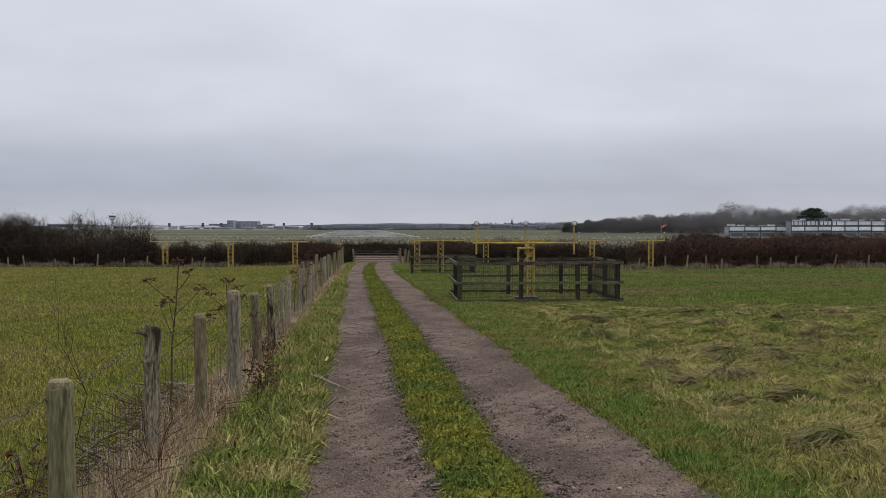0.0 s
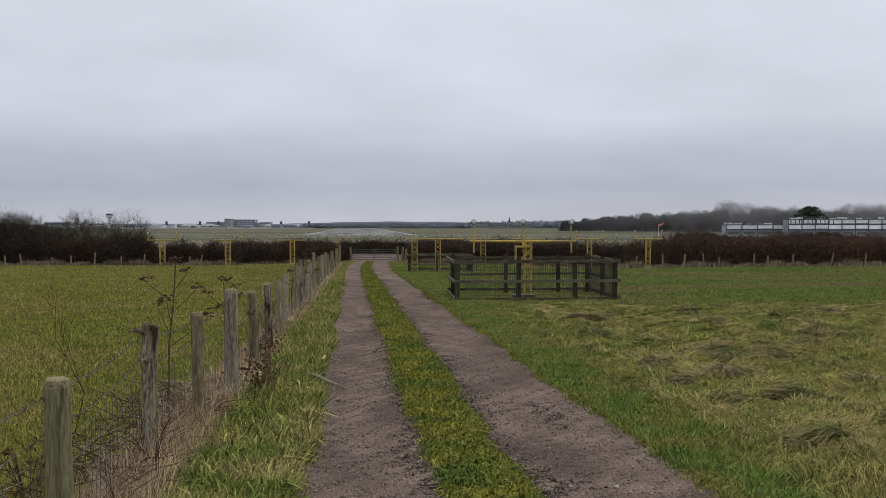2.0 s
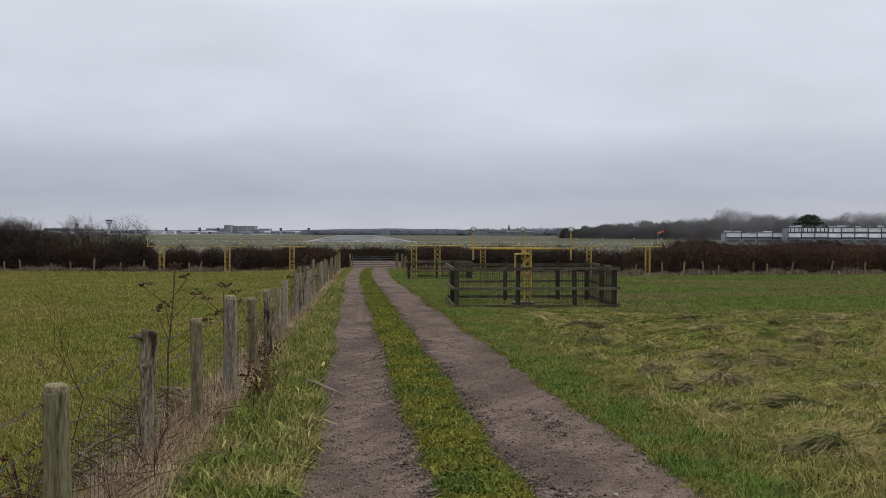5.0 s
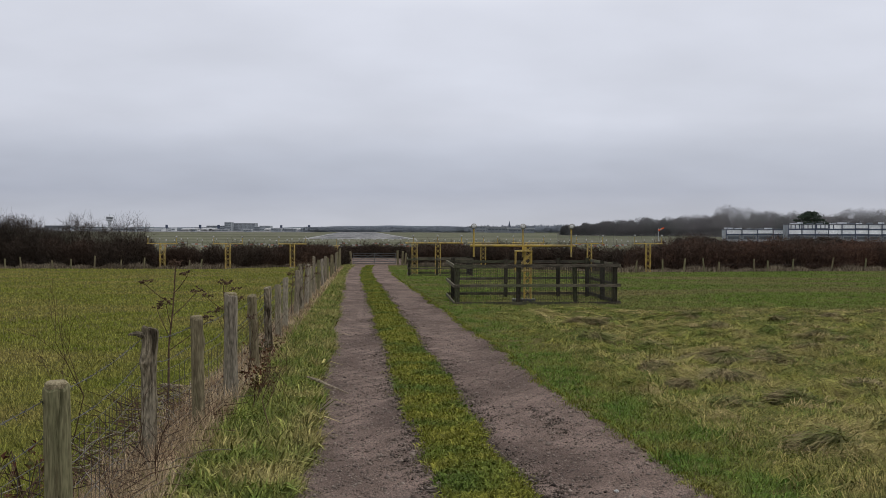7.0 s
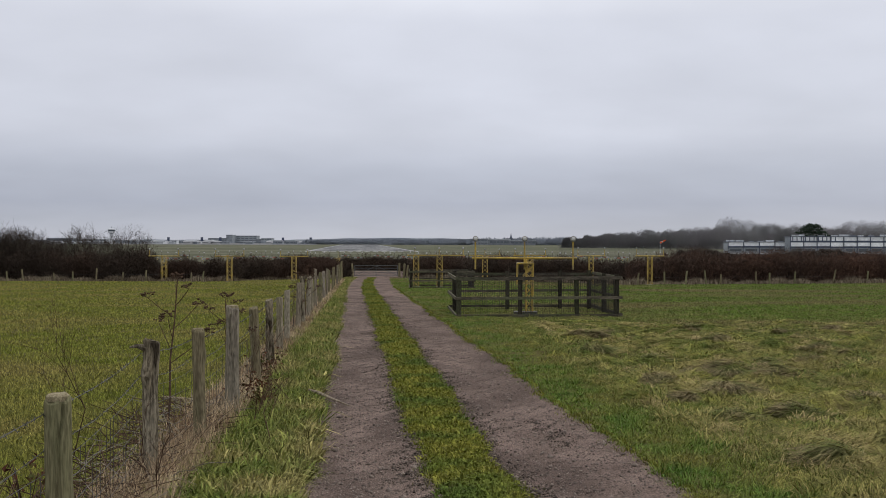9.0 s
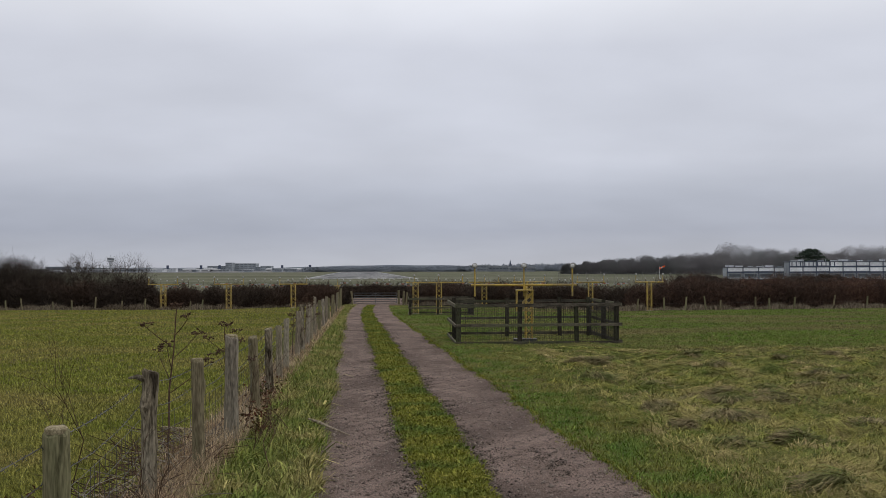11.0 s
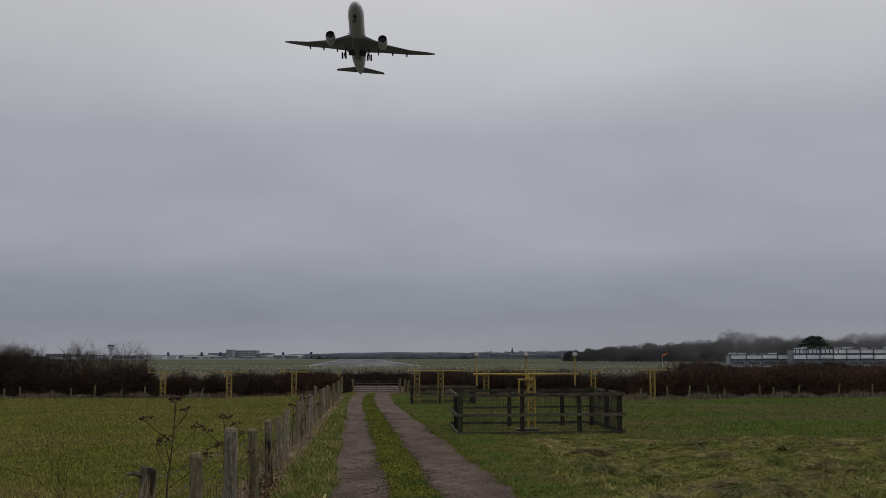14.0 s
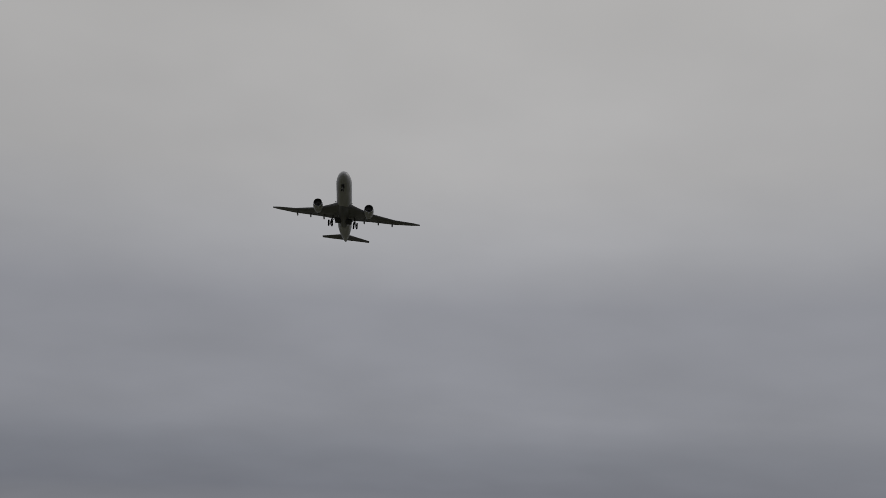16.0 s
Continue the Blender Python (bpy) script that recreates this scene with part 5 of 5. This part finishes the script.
def build_grass():
    mid = track_mid

    def wide(y):
        return np.clip(0.00034 * y, 0.0015, 0.025)

    # verge between fence and track
    x, y = scatter(150000, 4.5, 85, lambda y: fence_x(y) + 0.12, lambda y: mid(y) + rut_edges(y)[0] + 0.06)
    edge = np.clip((mid(y) - 1.24 - x) / 0.5, 0.2, 1)
    blades("verge_grass", x, y, rng.uniform(0.07, 0.20, len(x)) * edge, wide(y) * 0.48, 1.6, M_BLADE, "lush tufted grass verge along the fence", 24)
    # strip between the wheel tracks
    x, y = scatter(105000, 4.5, 85, lambda y: mid(y) + rut_edges(y)[1] - 0.05, lambda y: mid(y) + rut_edges(y)[2] + 0.05)
    blades("track_grass", x, y, rng.uniform(0.018, 0.062, len(x)), wide(y) * 0.7, 1.6, M_MOSSY, "short mossy yellow-green grass between wheel strips", 9)
    y = np.exp(rng.uniform(np.log(4.5), np.log(60), 26000))
    k = rng.integers(0, 4, len(y))
    inward = np.array([1, -1, 1, -1])[k]
    x = mid(y) + np.array(rut_edges(y))[k, np.arange(len(y))] + inward * np.abs(rng.normal(size=len(y))) * 0.09 * (0.6 + 0.4 * np.sin(3.3 * y + k))
    blades("creeping_grass", x, y, rng.uniform(0.015, 0.05, len(y)), wide(y), 1.1, M_MOSSY, "thin grass creeping over the gravel edges")
    # brown litter and dying moss where the gravel meets the grass
    y = np.exp(rng.uniform(np.log(4.5), np.log(40), 22000))
    k = rng.integers(0, 4, len(y))
    inward = np.array([1, -1, 1, -1])[k]
    x = mid(y) + np.array(rut_edges(y))[k, np.arange(len(y))] + inward * rng.normal(size=len(y)) * np.array([0.11, 0.05, 0.05, 0.09])[k]
    blades("edge_litter", x, y, rng.uniform(0.012, 0.035, len(y)), wide(y) * 0.8, 1.9, M_LITTER, "brown moss and grass litter along the gravel edges")
    # bright edge of the near-side meadow
    x, y = scatter(110000, 4.5, 80, lambda y: mid(y) + rut_edges(y)[3] - 0.06, lambda y: mid(y) + 2.6 + 0.03 * y)
    blades("meadow_edge_grass", x, y, rng.uniform(0.05, 0.14, len(x)) * np.clip((34 - y) / 14, 0.35, 1) * np.clip((x - mid(y) - 1.35) / 0.5, 0.25, 1), wide(y) * 0.52, 1.8, M_LUSH, "bright green grass edge beside the gravel", 22)
    # rough meadow
    x, y = scatter(150000, 5.0, 34, lambda y: mid(y) + 1.9 + 0.02 * y, lambda y: 0.47 * y + 1.5)
    keep = x > mid(y) + 1.9
    x, y = x[keep], y[keep]
    clump = 0.5 + 0.5 * np.sin(2.1 * x + 0.7 * y) * np.sin(1.7 * y - 0.9 * x + 1) + 0.35 * np.sin(5.3 * x - 2.2 * y) * np.sin(4.1 * y + 1.3 * x)
    clump = clump + 0.55 * np.sin(7.3 * x + 2.1 * y + 2 * np.sin(1.3 * y)) * np.sin(5.9 * y - 1.7 * x)
    far = np.clip((30 - y) / 14, 0.15, 1) * np.where((y > 26.5) & (x > -0.3) & (x < 5.6), 0.4, 1.0)
    straw = rng.uniform(0, 1, len(x)) < (0.11 + 0.36 * np.clip(clump - 0.45, 0, 1)) * far
    g = ~straw
    blades("meadow_grass", x[g], y[g], (0.04 + 0.07 * np.clip(clump[g], 0, 1)) * (0.4 + 0.6 * far[g]) * rng.uniform(0.6, 1.3, g.sum()), wide(y[g]) * 0.75, 1.7, M_BLADE, "rough lumpy green meadow grass", 20)
    blades("dry_meadow_grass", x[straw], y[straw], (0.06 + 0.08 * np.clip(clump[straw], 0, 1)) * (0.35 + 0.65 * far[straw]) * rng.uniform(0.6, 1.4, straw.sum()), wide(y[straw]) * 0.85, 2.0, M_STRAW, "flattened straw-coloured dead grass in the meadow", 10, True)
    # tufts combed over by wind and rain, green and dying
    for n, dry, label in ((1250, False, "combed-over yellow-green grass tufts in the meadow"), (620, True, "flattened dying brown grass tufts in the meadow")):
        y = np.exp(rng.uniform(np.log(6.2), np.log(27), n))
        lo, hi = mid(y) + 2.0 + 0.02 * y, 0.46 * y + 1.2
        x = lo + np.maximum(hi - lo, 0.2) * rng.uniform(0, 1, n) ** 0.85
        low = np.clip((29 - y) / 10, 0.35, 1)
        r = rng.uniform(0.12, 0.30, n) * (0.8 if dry else 1.0)
        mops("dead_tuft" if dry else "grass_tuft", x, y, 82, r, r * rng.uniform(0.42, 0.72, n) * low, M_DRYMOP if dry else M_MOP, label)
    # fields beyond
    x, y = scatter(90000, 24, 74, lambda y: mid(y) + 1.5 + np.clip((40 - y) * 0.35, 0, 6), lambda y: 0.48 * y)
    blades("far_meadow_grass", x, y, rng.uniform(0.02, 0.05, len(x)), wide(y) * 1.4, 1.0, M_FAR, "short dark green field grass with brown streaks")
    x, y = scatter(170000, 5.5, 78, lambda y: -0.47 * y - 1.0, lambda y: fence_x(y))
    keep = x < fence_x(y)
    x, y = x[keep], y[keep]
    blades("pasture_grass", x, y, rng.uniform(0.02, 0.065, len(x)), wide(y) * 1.3, 1.1, M_FIELD, "even olive-green pasture grass behind the fence")
    # dead stalks under the wire
    x, y = scatter(32000, 4.0, 75, lambda y: fence_x(y) - 0.34, lambda y: fence_x(y) + 0.2)
    blades("fence_line_grass", x, y, rng.uniform(0.10, 0.42, len(x)) * rng.uniform(0.3, 1.0, len(x)) * np.clip((22 - y) / 12, 0.6, 1), wide(y) * 0.75, 0.9, M_RUSSET, "russet dead grass and stalks under the fence wires")
    # pale rank grass at the hedge foot
    for x0, y0, x1, y1, n in ((-34, 70.4, -14.5, 70.2, 9000), (-14.5, 70.2, -8.0, 83.0, 5000), (-2.6, 85.5, 10.6, 64.4, 6000), (10.6, 64.4, 36, 72.6, 11000)):
        u = rng.uniform(0, 1, n)
        x, y = x0 + (x1 - x0) * u, y0 + (y1 - y0) * u + rng.normal(size=n) * 0.45
        blades("hedge_foot_grass", x, y, rng.uniform(0.1, 0.5, n) * (0.75 + 0.45 * np.sin(1.1 * x + 0.7) * np.sin(2.3 * x)), np.full(n, 0.018), 1.0, M_RANK, "pale rank dead grass along the hedge foot")
    # ground underfoot and behind
    y = rng.uniform(-6, 4.6, 30000)
    x = rng.uniform(-5, 6, 30000)
    off = x - mid(y)
    e = rut_edges(y)
    keep = ~((off > e[0]) & (off < e[1]) | (off > e[2]) & (off < e[3]))
    blades("near_grass", x[keep], y[keep], rng.uniform(0.05, 0.16, keep.sum()), np.full(keep.sum(), 0.002), 1.4, M_BLADE, "rough grass beside the track", 16)
    # pebbles on the track
    octa = np.array([(1, 0, 0), (0, 1, 0), (-1, 0, 0), (0, -1, 0), (0, 0, 0.7), (0, 0, -0.7)], float)
    f = np.array([(0, 1, 4), (1, 2, 4), (2, 3, 4), (3, 0, 4), (1, 0, 5), (2, 1, 5), (3, 2, 5), (0, 3, 5)])
    for name, n, size, material, label in (("loose_pebbles", 70000, -5.3, M_PEBBLE, "loose grey pebbles on the gravel track"), ("dark_gravel", 60000, -5.42, M_DARKGRAVEL, "dark loose gravel along the inner wheel edges")):
        k = rng.integers(0, 2, n)
        y = np.exp(rng.uniform(np.log(4.5), np.log(45), n))
        e = np.array(rut_edges(y))
        u = rng.uniform(0.0, 1.0, n)
        if name == "dark_gravel":
            u = np.abs(rng.normal(size=n)) * (0.11 + 0.05 * np.sin(1.7 * y + 2 * k)) + 0.0
            u = np.where(k == 0, 1 - u, u)
            u = np.clip(u, 0, 1)
            k[:900], y[:900], u[:900] = 1, 9.8 + 0.45 * rng.normal(size=900), 0.6 + 0.06 * rng.normal(size=900)
            e = np.array(rut_edges(y))
        x = track_mid(y) + e[2 * k, np.arange(n)] * (1 - u) + e[2 * k + 1, np.arange(n)] * u
        r = np.clip(rng.lognormal(size, 0.5, n), 0.0025, 0.03)
        z = land(x, y) + 0.022 - 0.028 * np.abs(2 * u - 1) ** 3
        jig = octa[None] * (1 + 0.35 * rng.uniform(-1, 1, (n, 6, 1)))
        v = np.stack([x, y, z + r * 0.25], 1)[:, None] + jig * r[:, None, None]
        tagged(new(name, triangles(name, v.reshape(-1, 3), (np.arange(n)[:, None, None] * 6 + f[None]).reshape(-1, 3), material)), label, "gravel", kind="stuff")


def build_tussocks():
    """Heaps of dead mown grass in the meadow."""
    spots = ((4.35, 14.5, 0.75, 0.17), (4.0, 14.9, 0.6, 0.12), (2.5, 17.7, 0.5, 0.14), (2.8, 10.5, 0.34, 0.12), (3.05, 8.2, 0.42, 0.16), (5.1, 20.3, 0.5, 0.14), (3.55, 10.7, 0.4, 0.12), (2.84, 13.5, 0.4, 0.10), (3.9, 9.0, 0.45, 0.12), (5.6, 16.0, 0.55, 0.10), (3.3, 12.4, 0.5, 0.09), (4.6, 11.6, 0.45, 0.11))
    more = random.Random(12)
    spots += tuple((more.uniform(2.6, 8.5), more.uniform(7.5, 24.0), more.uniform(0.25, 0.5), more.uniform(0.07, 0.13)) for _ in range(24))
    for i, (x, y, r, h) in enumerate(spots):
        r, h = r * 0.56, h * 0.9 + 0.025
        if x < float(track_mid(y)) + 2.2 or x > 0.46 * y + 1:
            continue
        n = 700
        q = np.sqrt(rng.uniform(0, 1, n)) * r
        a = rng.uniform(0, 2 * np.pi, n)
        cx, cy = q * np.cos(a), q * np.sin(a) * 0.7
        cz = h * (1 - (q / r) ** 2) * rng.uniform(0.4, 1.0, n)
        b = (i * 2.4) % 6.28 + rng.normal(size=n) * 0.6
        d = np.stack([np.cos(b) + 0.5 * np.cos(a), np.sin(b) + 0.5 * np.sin(a), -0.3 + rng.uniform(-0.2, 0.4, n)], 1)
        side = np.stack([-d[:, 1], d[:, 0], rng.uniform(-0.5, 0.5, n)], 1) * 0.0035
        c = np.stack([cx, cy, cz], 1)
        ln = rng.uniform(0.10, 0.26, n)[:, None]
        tip = c + d * ln
        tip[:, 2] = np.maximum(tip[:, 2], 0.005)
        v = np.stack([c - side, c + side, c + d * ln * 0.5 + np.array([0, 0, 0.03]) - side, c + d * ln * 0.5 + np.array([0, 0, 0.03]) + side, tip], 1)
        k = np.arange(n)[:, None] * 5
        tris = np.concatenate([k + [0, 1, 3], k + [0, 3, 2], k + [2, 3, 4]], 1).reshape(-1, 3)
        heap = thing("grass_tussock", pose(x, y, ground_at(x, y) + 0.02), "heap of matted dead brown grass in the meadow", "tussock", "grass heaps in the meadow")
        dome = Shape()
        m = 14
        verts = [(0, 0, h * 0.5)] + [(r * 0.62 * math.cos(2 * math.pi * j / m), r * 0.45 * math.sin(2 * math.pi * j / m), h * 0.3) for j in range(m)] + [(r * math.cos(2 * math.pi * j / m), r * 0.7 * math.sin(2 * math.pi * j / m), -0.05) for j in range(m)]
        dome.add(verts, [(0, 1 + j, 1 + (j + 1) % m) for j in range(m)] + [(1 + j, 1 + m + j, 1 + m + (j + 1) % m, 1 + (j + 1) % m) for j in range(m)])
        part("mound", dome, M_HAY, heap, smooth=True)
        tagged(part("matted_hay", triangles("matted_hay", v.reshape(-1, 3), tris, M_HAY), M_HAY, heap), kind="stuff")


def hogweed(x, y, h, seed, label):
    rnd = random.Random(seed)
    plant = thing("dry_hogweed", pose(x, y, ground_at(x, y)), label, "weed", "dry weeds at the fence")
    tops = []
    lean = Vector((rnd.uniform(-0.08, 0.08), rnd.uniform(-0.08, 0.08), 1))
    s = Shape().tube([lean * (h * u) + Vector((0.012 * math.sin(9 * u), 0, 0)) for u in (0, 0.25, 0.5, 0.75, 1.0)], [0.011, 0.010, 0.008, 0.006, 0.004], 6)
    part("stem", s, M_DRYWEED, plant)
    tops.append(lean * h)
    for i in range(7):
        u = 0.48 + 0.07 * i
        a = i * 2.4 + rnd.uniform(-0.4, 0.4)
        ln = h * (0.30 - 0.025 * i)
        p = lean * (h * u)
        tip = p + Vector((math.cos(a) * ln * 0.8, math.sin(a) * ln * 0.8, ln * 0.62))
        part("branch", Shape().tube([p, p.lerp(tip, 0.5) + Vector((0, 0, -0.01)), tip], [0.004, 0.0035, 0.0025], 5), M_DRYWEED, plant)
        tops.append(tip)
    for p in tops:
        s = Shape()
        for j in range(9):
            d = Vector((rnd.uniform(-1, 1), rnd.uniform(-1, 1), rnd.uniform(0.2, 1))).normalized() * rnd.uniform(0.035, 0.07)
            s.tube([p, p + d], 0.0012, 3, False)
            for q in range(3):
                c = p + d + Vector((rnd.uniform(-1, 1), rnd.uniform(-1, 1), rnd.uniform(-0.5, 1))) * 0.012
                s.tube([c - Vector((0, 0, 0.006)), c, c + Vector((0, 0, 0.006))], [0.003, 0.0105, 0.003], 5)
        part("seed_head", s, M_DRYWEED, plant, "dark dry seed head")


def build_weeds():
    for i, (px, y, h) in enumerate(((296, 9.3, 1.40), (408, 11.6, 1.12), (540, 25.0, 1.3), (530, 26.5, 1.15), (549, 27.5, 1.2), (520, 23.0, 0.9))):
        hogweed((px - 784) / 1904 * y, y, h, i, "tall dead hogweed with dark seed heads by the fence")
    rnd = random.Random(8)
    for i, (x, y, h) in enumerate(((-1.42, 9.0, 0.62), (-1.72, 9.7, 0.45), (-2.05, 10.8, 0.95), (-1.5, 4.9, 0.5), (-1.75, 6.6, 0.7), (-1.95, 7.2, 0.6), (-2.75, 7.9, 1.1), (-2.35, 13.5, 0.95), (-2.6, 16.3, 1.0))):
        s = Shape()
        grow(s, Vector((0, 0, -0.02)), Vector((rnd.uniform(-0.3, 0.3), rnd.uniform(-0.3, 0.3), 1)).normalized(), h * 0.5, 0.006, 3, rnd, 0.3, 0.5)
        single("bare_bramble", s, M_DRYWEED, "dark leafless bramble shoot beside the fence", "weed", "bare brambles at the fence", m=pose(x, y, ground_at(x, y)))
    r = np.random.default_rng(31)
    for x, y, n in ((-1.86, 10.9, 170), (-2.2, 13.4, 150), (-2.55, 6.6, 60)):
        pts = r.normal(size=(n, 3)) * np.array([0.09, 0.2, 0.10]) + np.array([0, 0, 0.2])
        pts[:, 2] = np.abs(pts[:, 2])
        clump = thing("bramble_clump", pose(x, y, ground_at(x, y)), "low red-brown bramble clump under the fence", "bramble", "brambles at the fence")
        for i in range(9):
            a = rnd.uniform(0, 6.28)
            s = Shape().tube([(0, 0, -0.02), (0.15 * math.cos(a), 0.25 * math.sin(a), 0.3), (0.3 * math.cos(a), 0.5 * math.sin(a), 0.1)], [0.004, 0.003, 0.002], 4, False)
            part("cane", s, M_DRYWEED, clump)
        tagged(part("foliage", twig_cloud("foliage", pts, 0.05, 0.014, M_BRAMBLE, 0.3), M_BRAMBLE, clump), kind="stuff")
    # cut stems lying tangled under the wire
    for count, material, label in ((380, M_DRYWEED, "dense tangle of dark cut twigs under the fence"), (120, M_DEADWOOD, "pale grey cut stems lying under the fence")):
        s = Shape()
        for i in range(count):
            y = rnd.uniform(4.3, 11)
            x = float(fence_x(y)) + rnd.uniform(-0.75, 0.08)
            z = ground_at(x, y)
            a, ln = rnd.uniform(0, 6.28), rnd.uniform(0.15, 0.55)
            p = Vector((x, y, z + rnd.uniform(0.01, 0.12)))
            e = p + Vector((math.cos(a) * ln, math.sin(a) * ln, rnd.uniform(-0.04, 0.22)))
            e.z = max(e.z, ground_at(e.x, e.y) + 0.01)
            kink = Vector((rnd.uniform(-0.04, 0.04), rnd.uniform(-0.04, 0.04), rnd.uniform(0, 0.05)))
            s.tube([p, p.lerp(e, 0.5) + kink, e], [0.0042, 0.0035, 0.0018], 4, False)
        single("cut_stems", s, material, label, "brushwood", kind="stuff")
    s = Shape().tube([(-1.52, 12.3, 0.085), (-1.38, 12.05, 0.085), (-1.22, 11.8, 0.06), (-0.98, 11.5, 0.02)], [0.011, 0.019, 0.016, 0.006], 8)
    single("fallen_stick", s, M_STICK, "pale bare stick lying across the track edge", "stick", m=pose(0, 0, ground_at(-1.25, 11.8)))
    single("fallen_rail", Shape().box((-0.28, -0.04, 0.0), (0.28, 0.04, 0.035), None, 0.01), M_POST, "grey broken fence rail lying in the grass", "rail", m=pose(-2.75, 11.6, ground_at(-2.75, 11.6) + 0.03, 0, 3, -12))
    for i, (x, y, r) in enumerate(((1.17, 7.1, 0.022), (0.45, 9.6, 0.016), (0.85, 9.0, 0.014), (-0.62, 7.6, 0.018), (-0.05, 7.0, 0.045))):
        st = Shape().tube([(0, 0, -r * 0.5), (r * 0.1, 0, 0), (0, r * 0.1, r * 0.45), (0, 0, r * 0.62)], [r * 0.8, r, r * 0.8, r * 0.25], 7)
        single("loose_stone", st, M_PAINT if i == 0 else M_PEBBLE, "small pale stone lying on the gravel" if i == 0 else "small grey stone lying on the gravel", "stone", "stones on the track", m=pose(x, y, ground_at(x, y) + 0.02))


build_fence()
pen_y = 29.1
build_pen(pose(0.46, pen_y, -0.0145 * pen_y - 0.07, 0, -0.3, 2.5), 4.36, 4.2, 1.14, "square dark timber pen clad with wire mesh round a light", (0.0, 1.66, 3.22, 4.3), (0.12, 1.75, 3.4, 4.3))
build_pen(pose(-1.62, 56.0, -0.90, 0, 0, 2), 3.25, 3.4, 0.98, "low dark timber pen round a twin light stand", (0.0, 1.45, 3.25), (0.0, 1.5, 3.25))
build_lights()
build_gate()
build_hedges()
build_woods()
build_distance()
build_buildings()
place_airliner()
build_weeds()
build_tussocks()
build_grass()
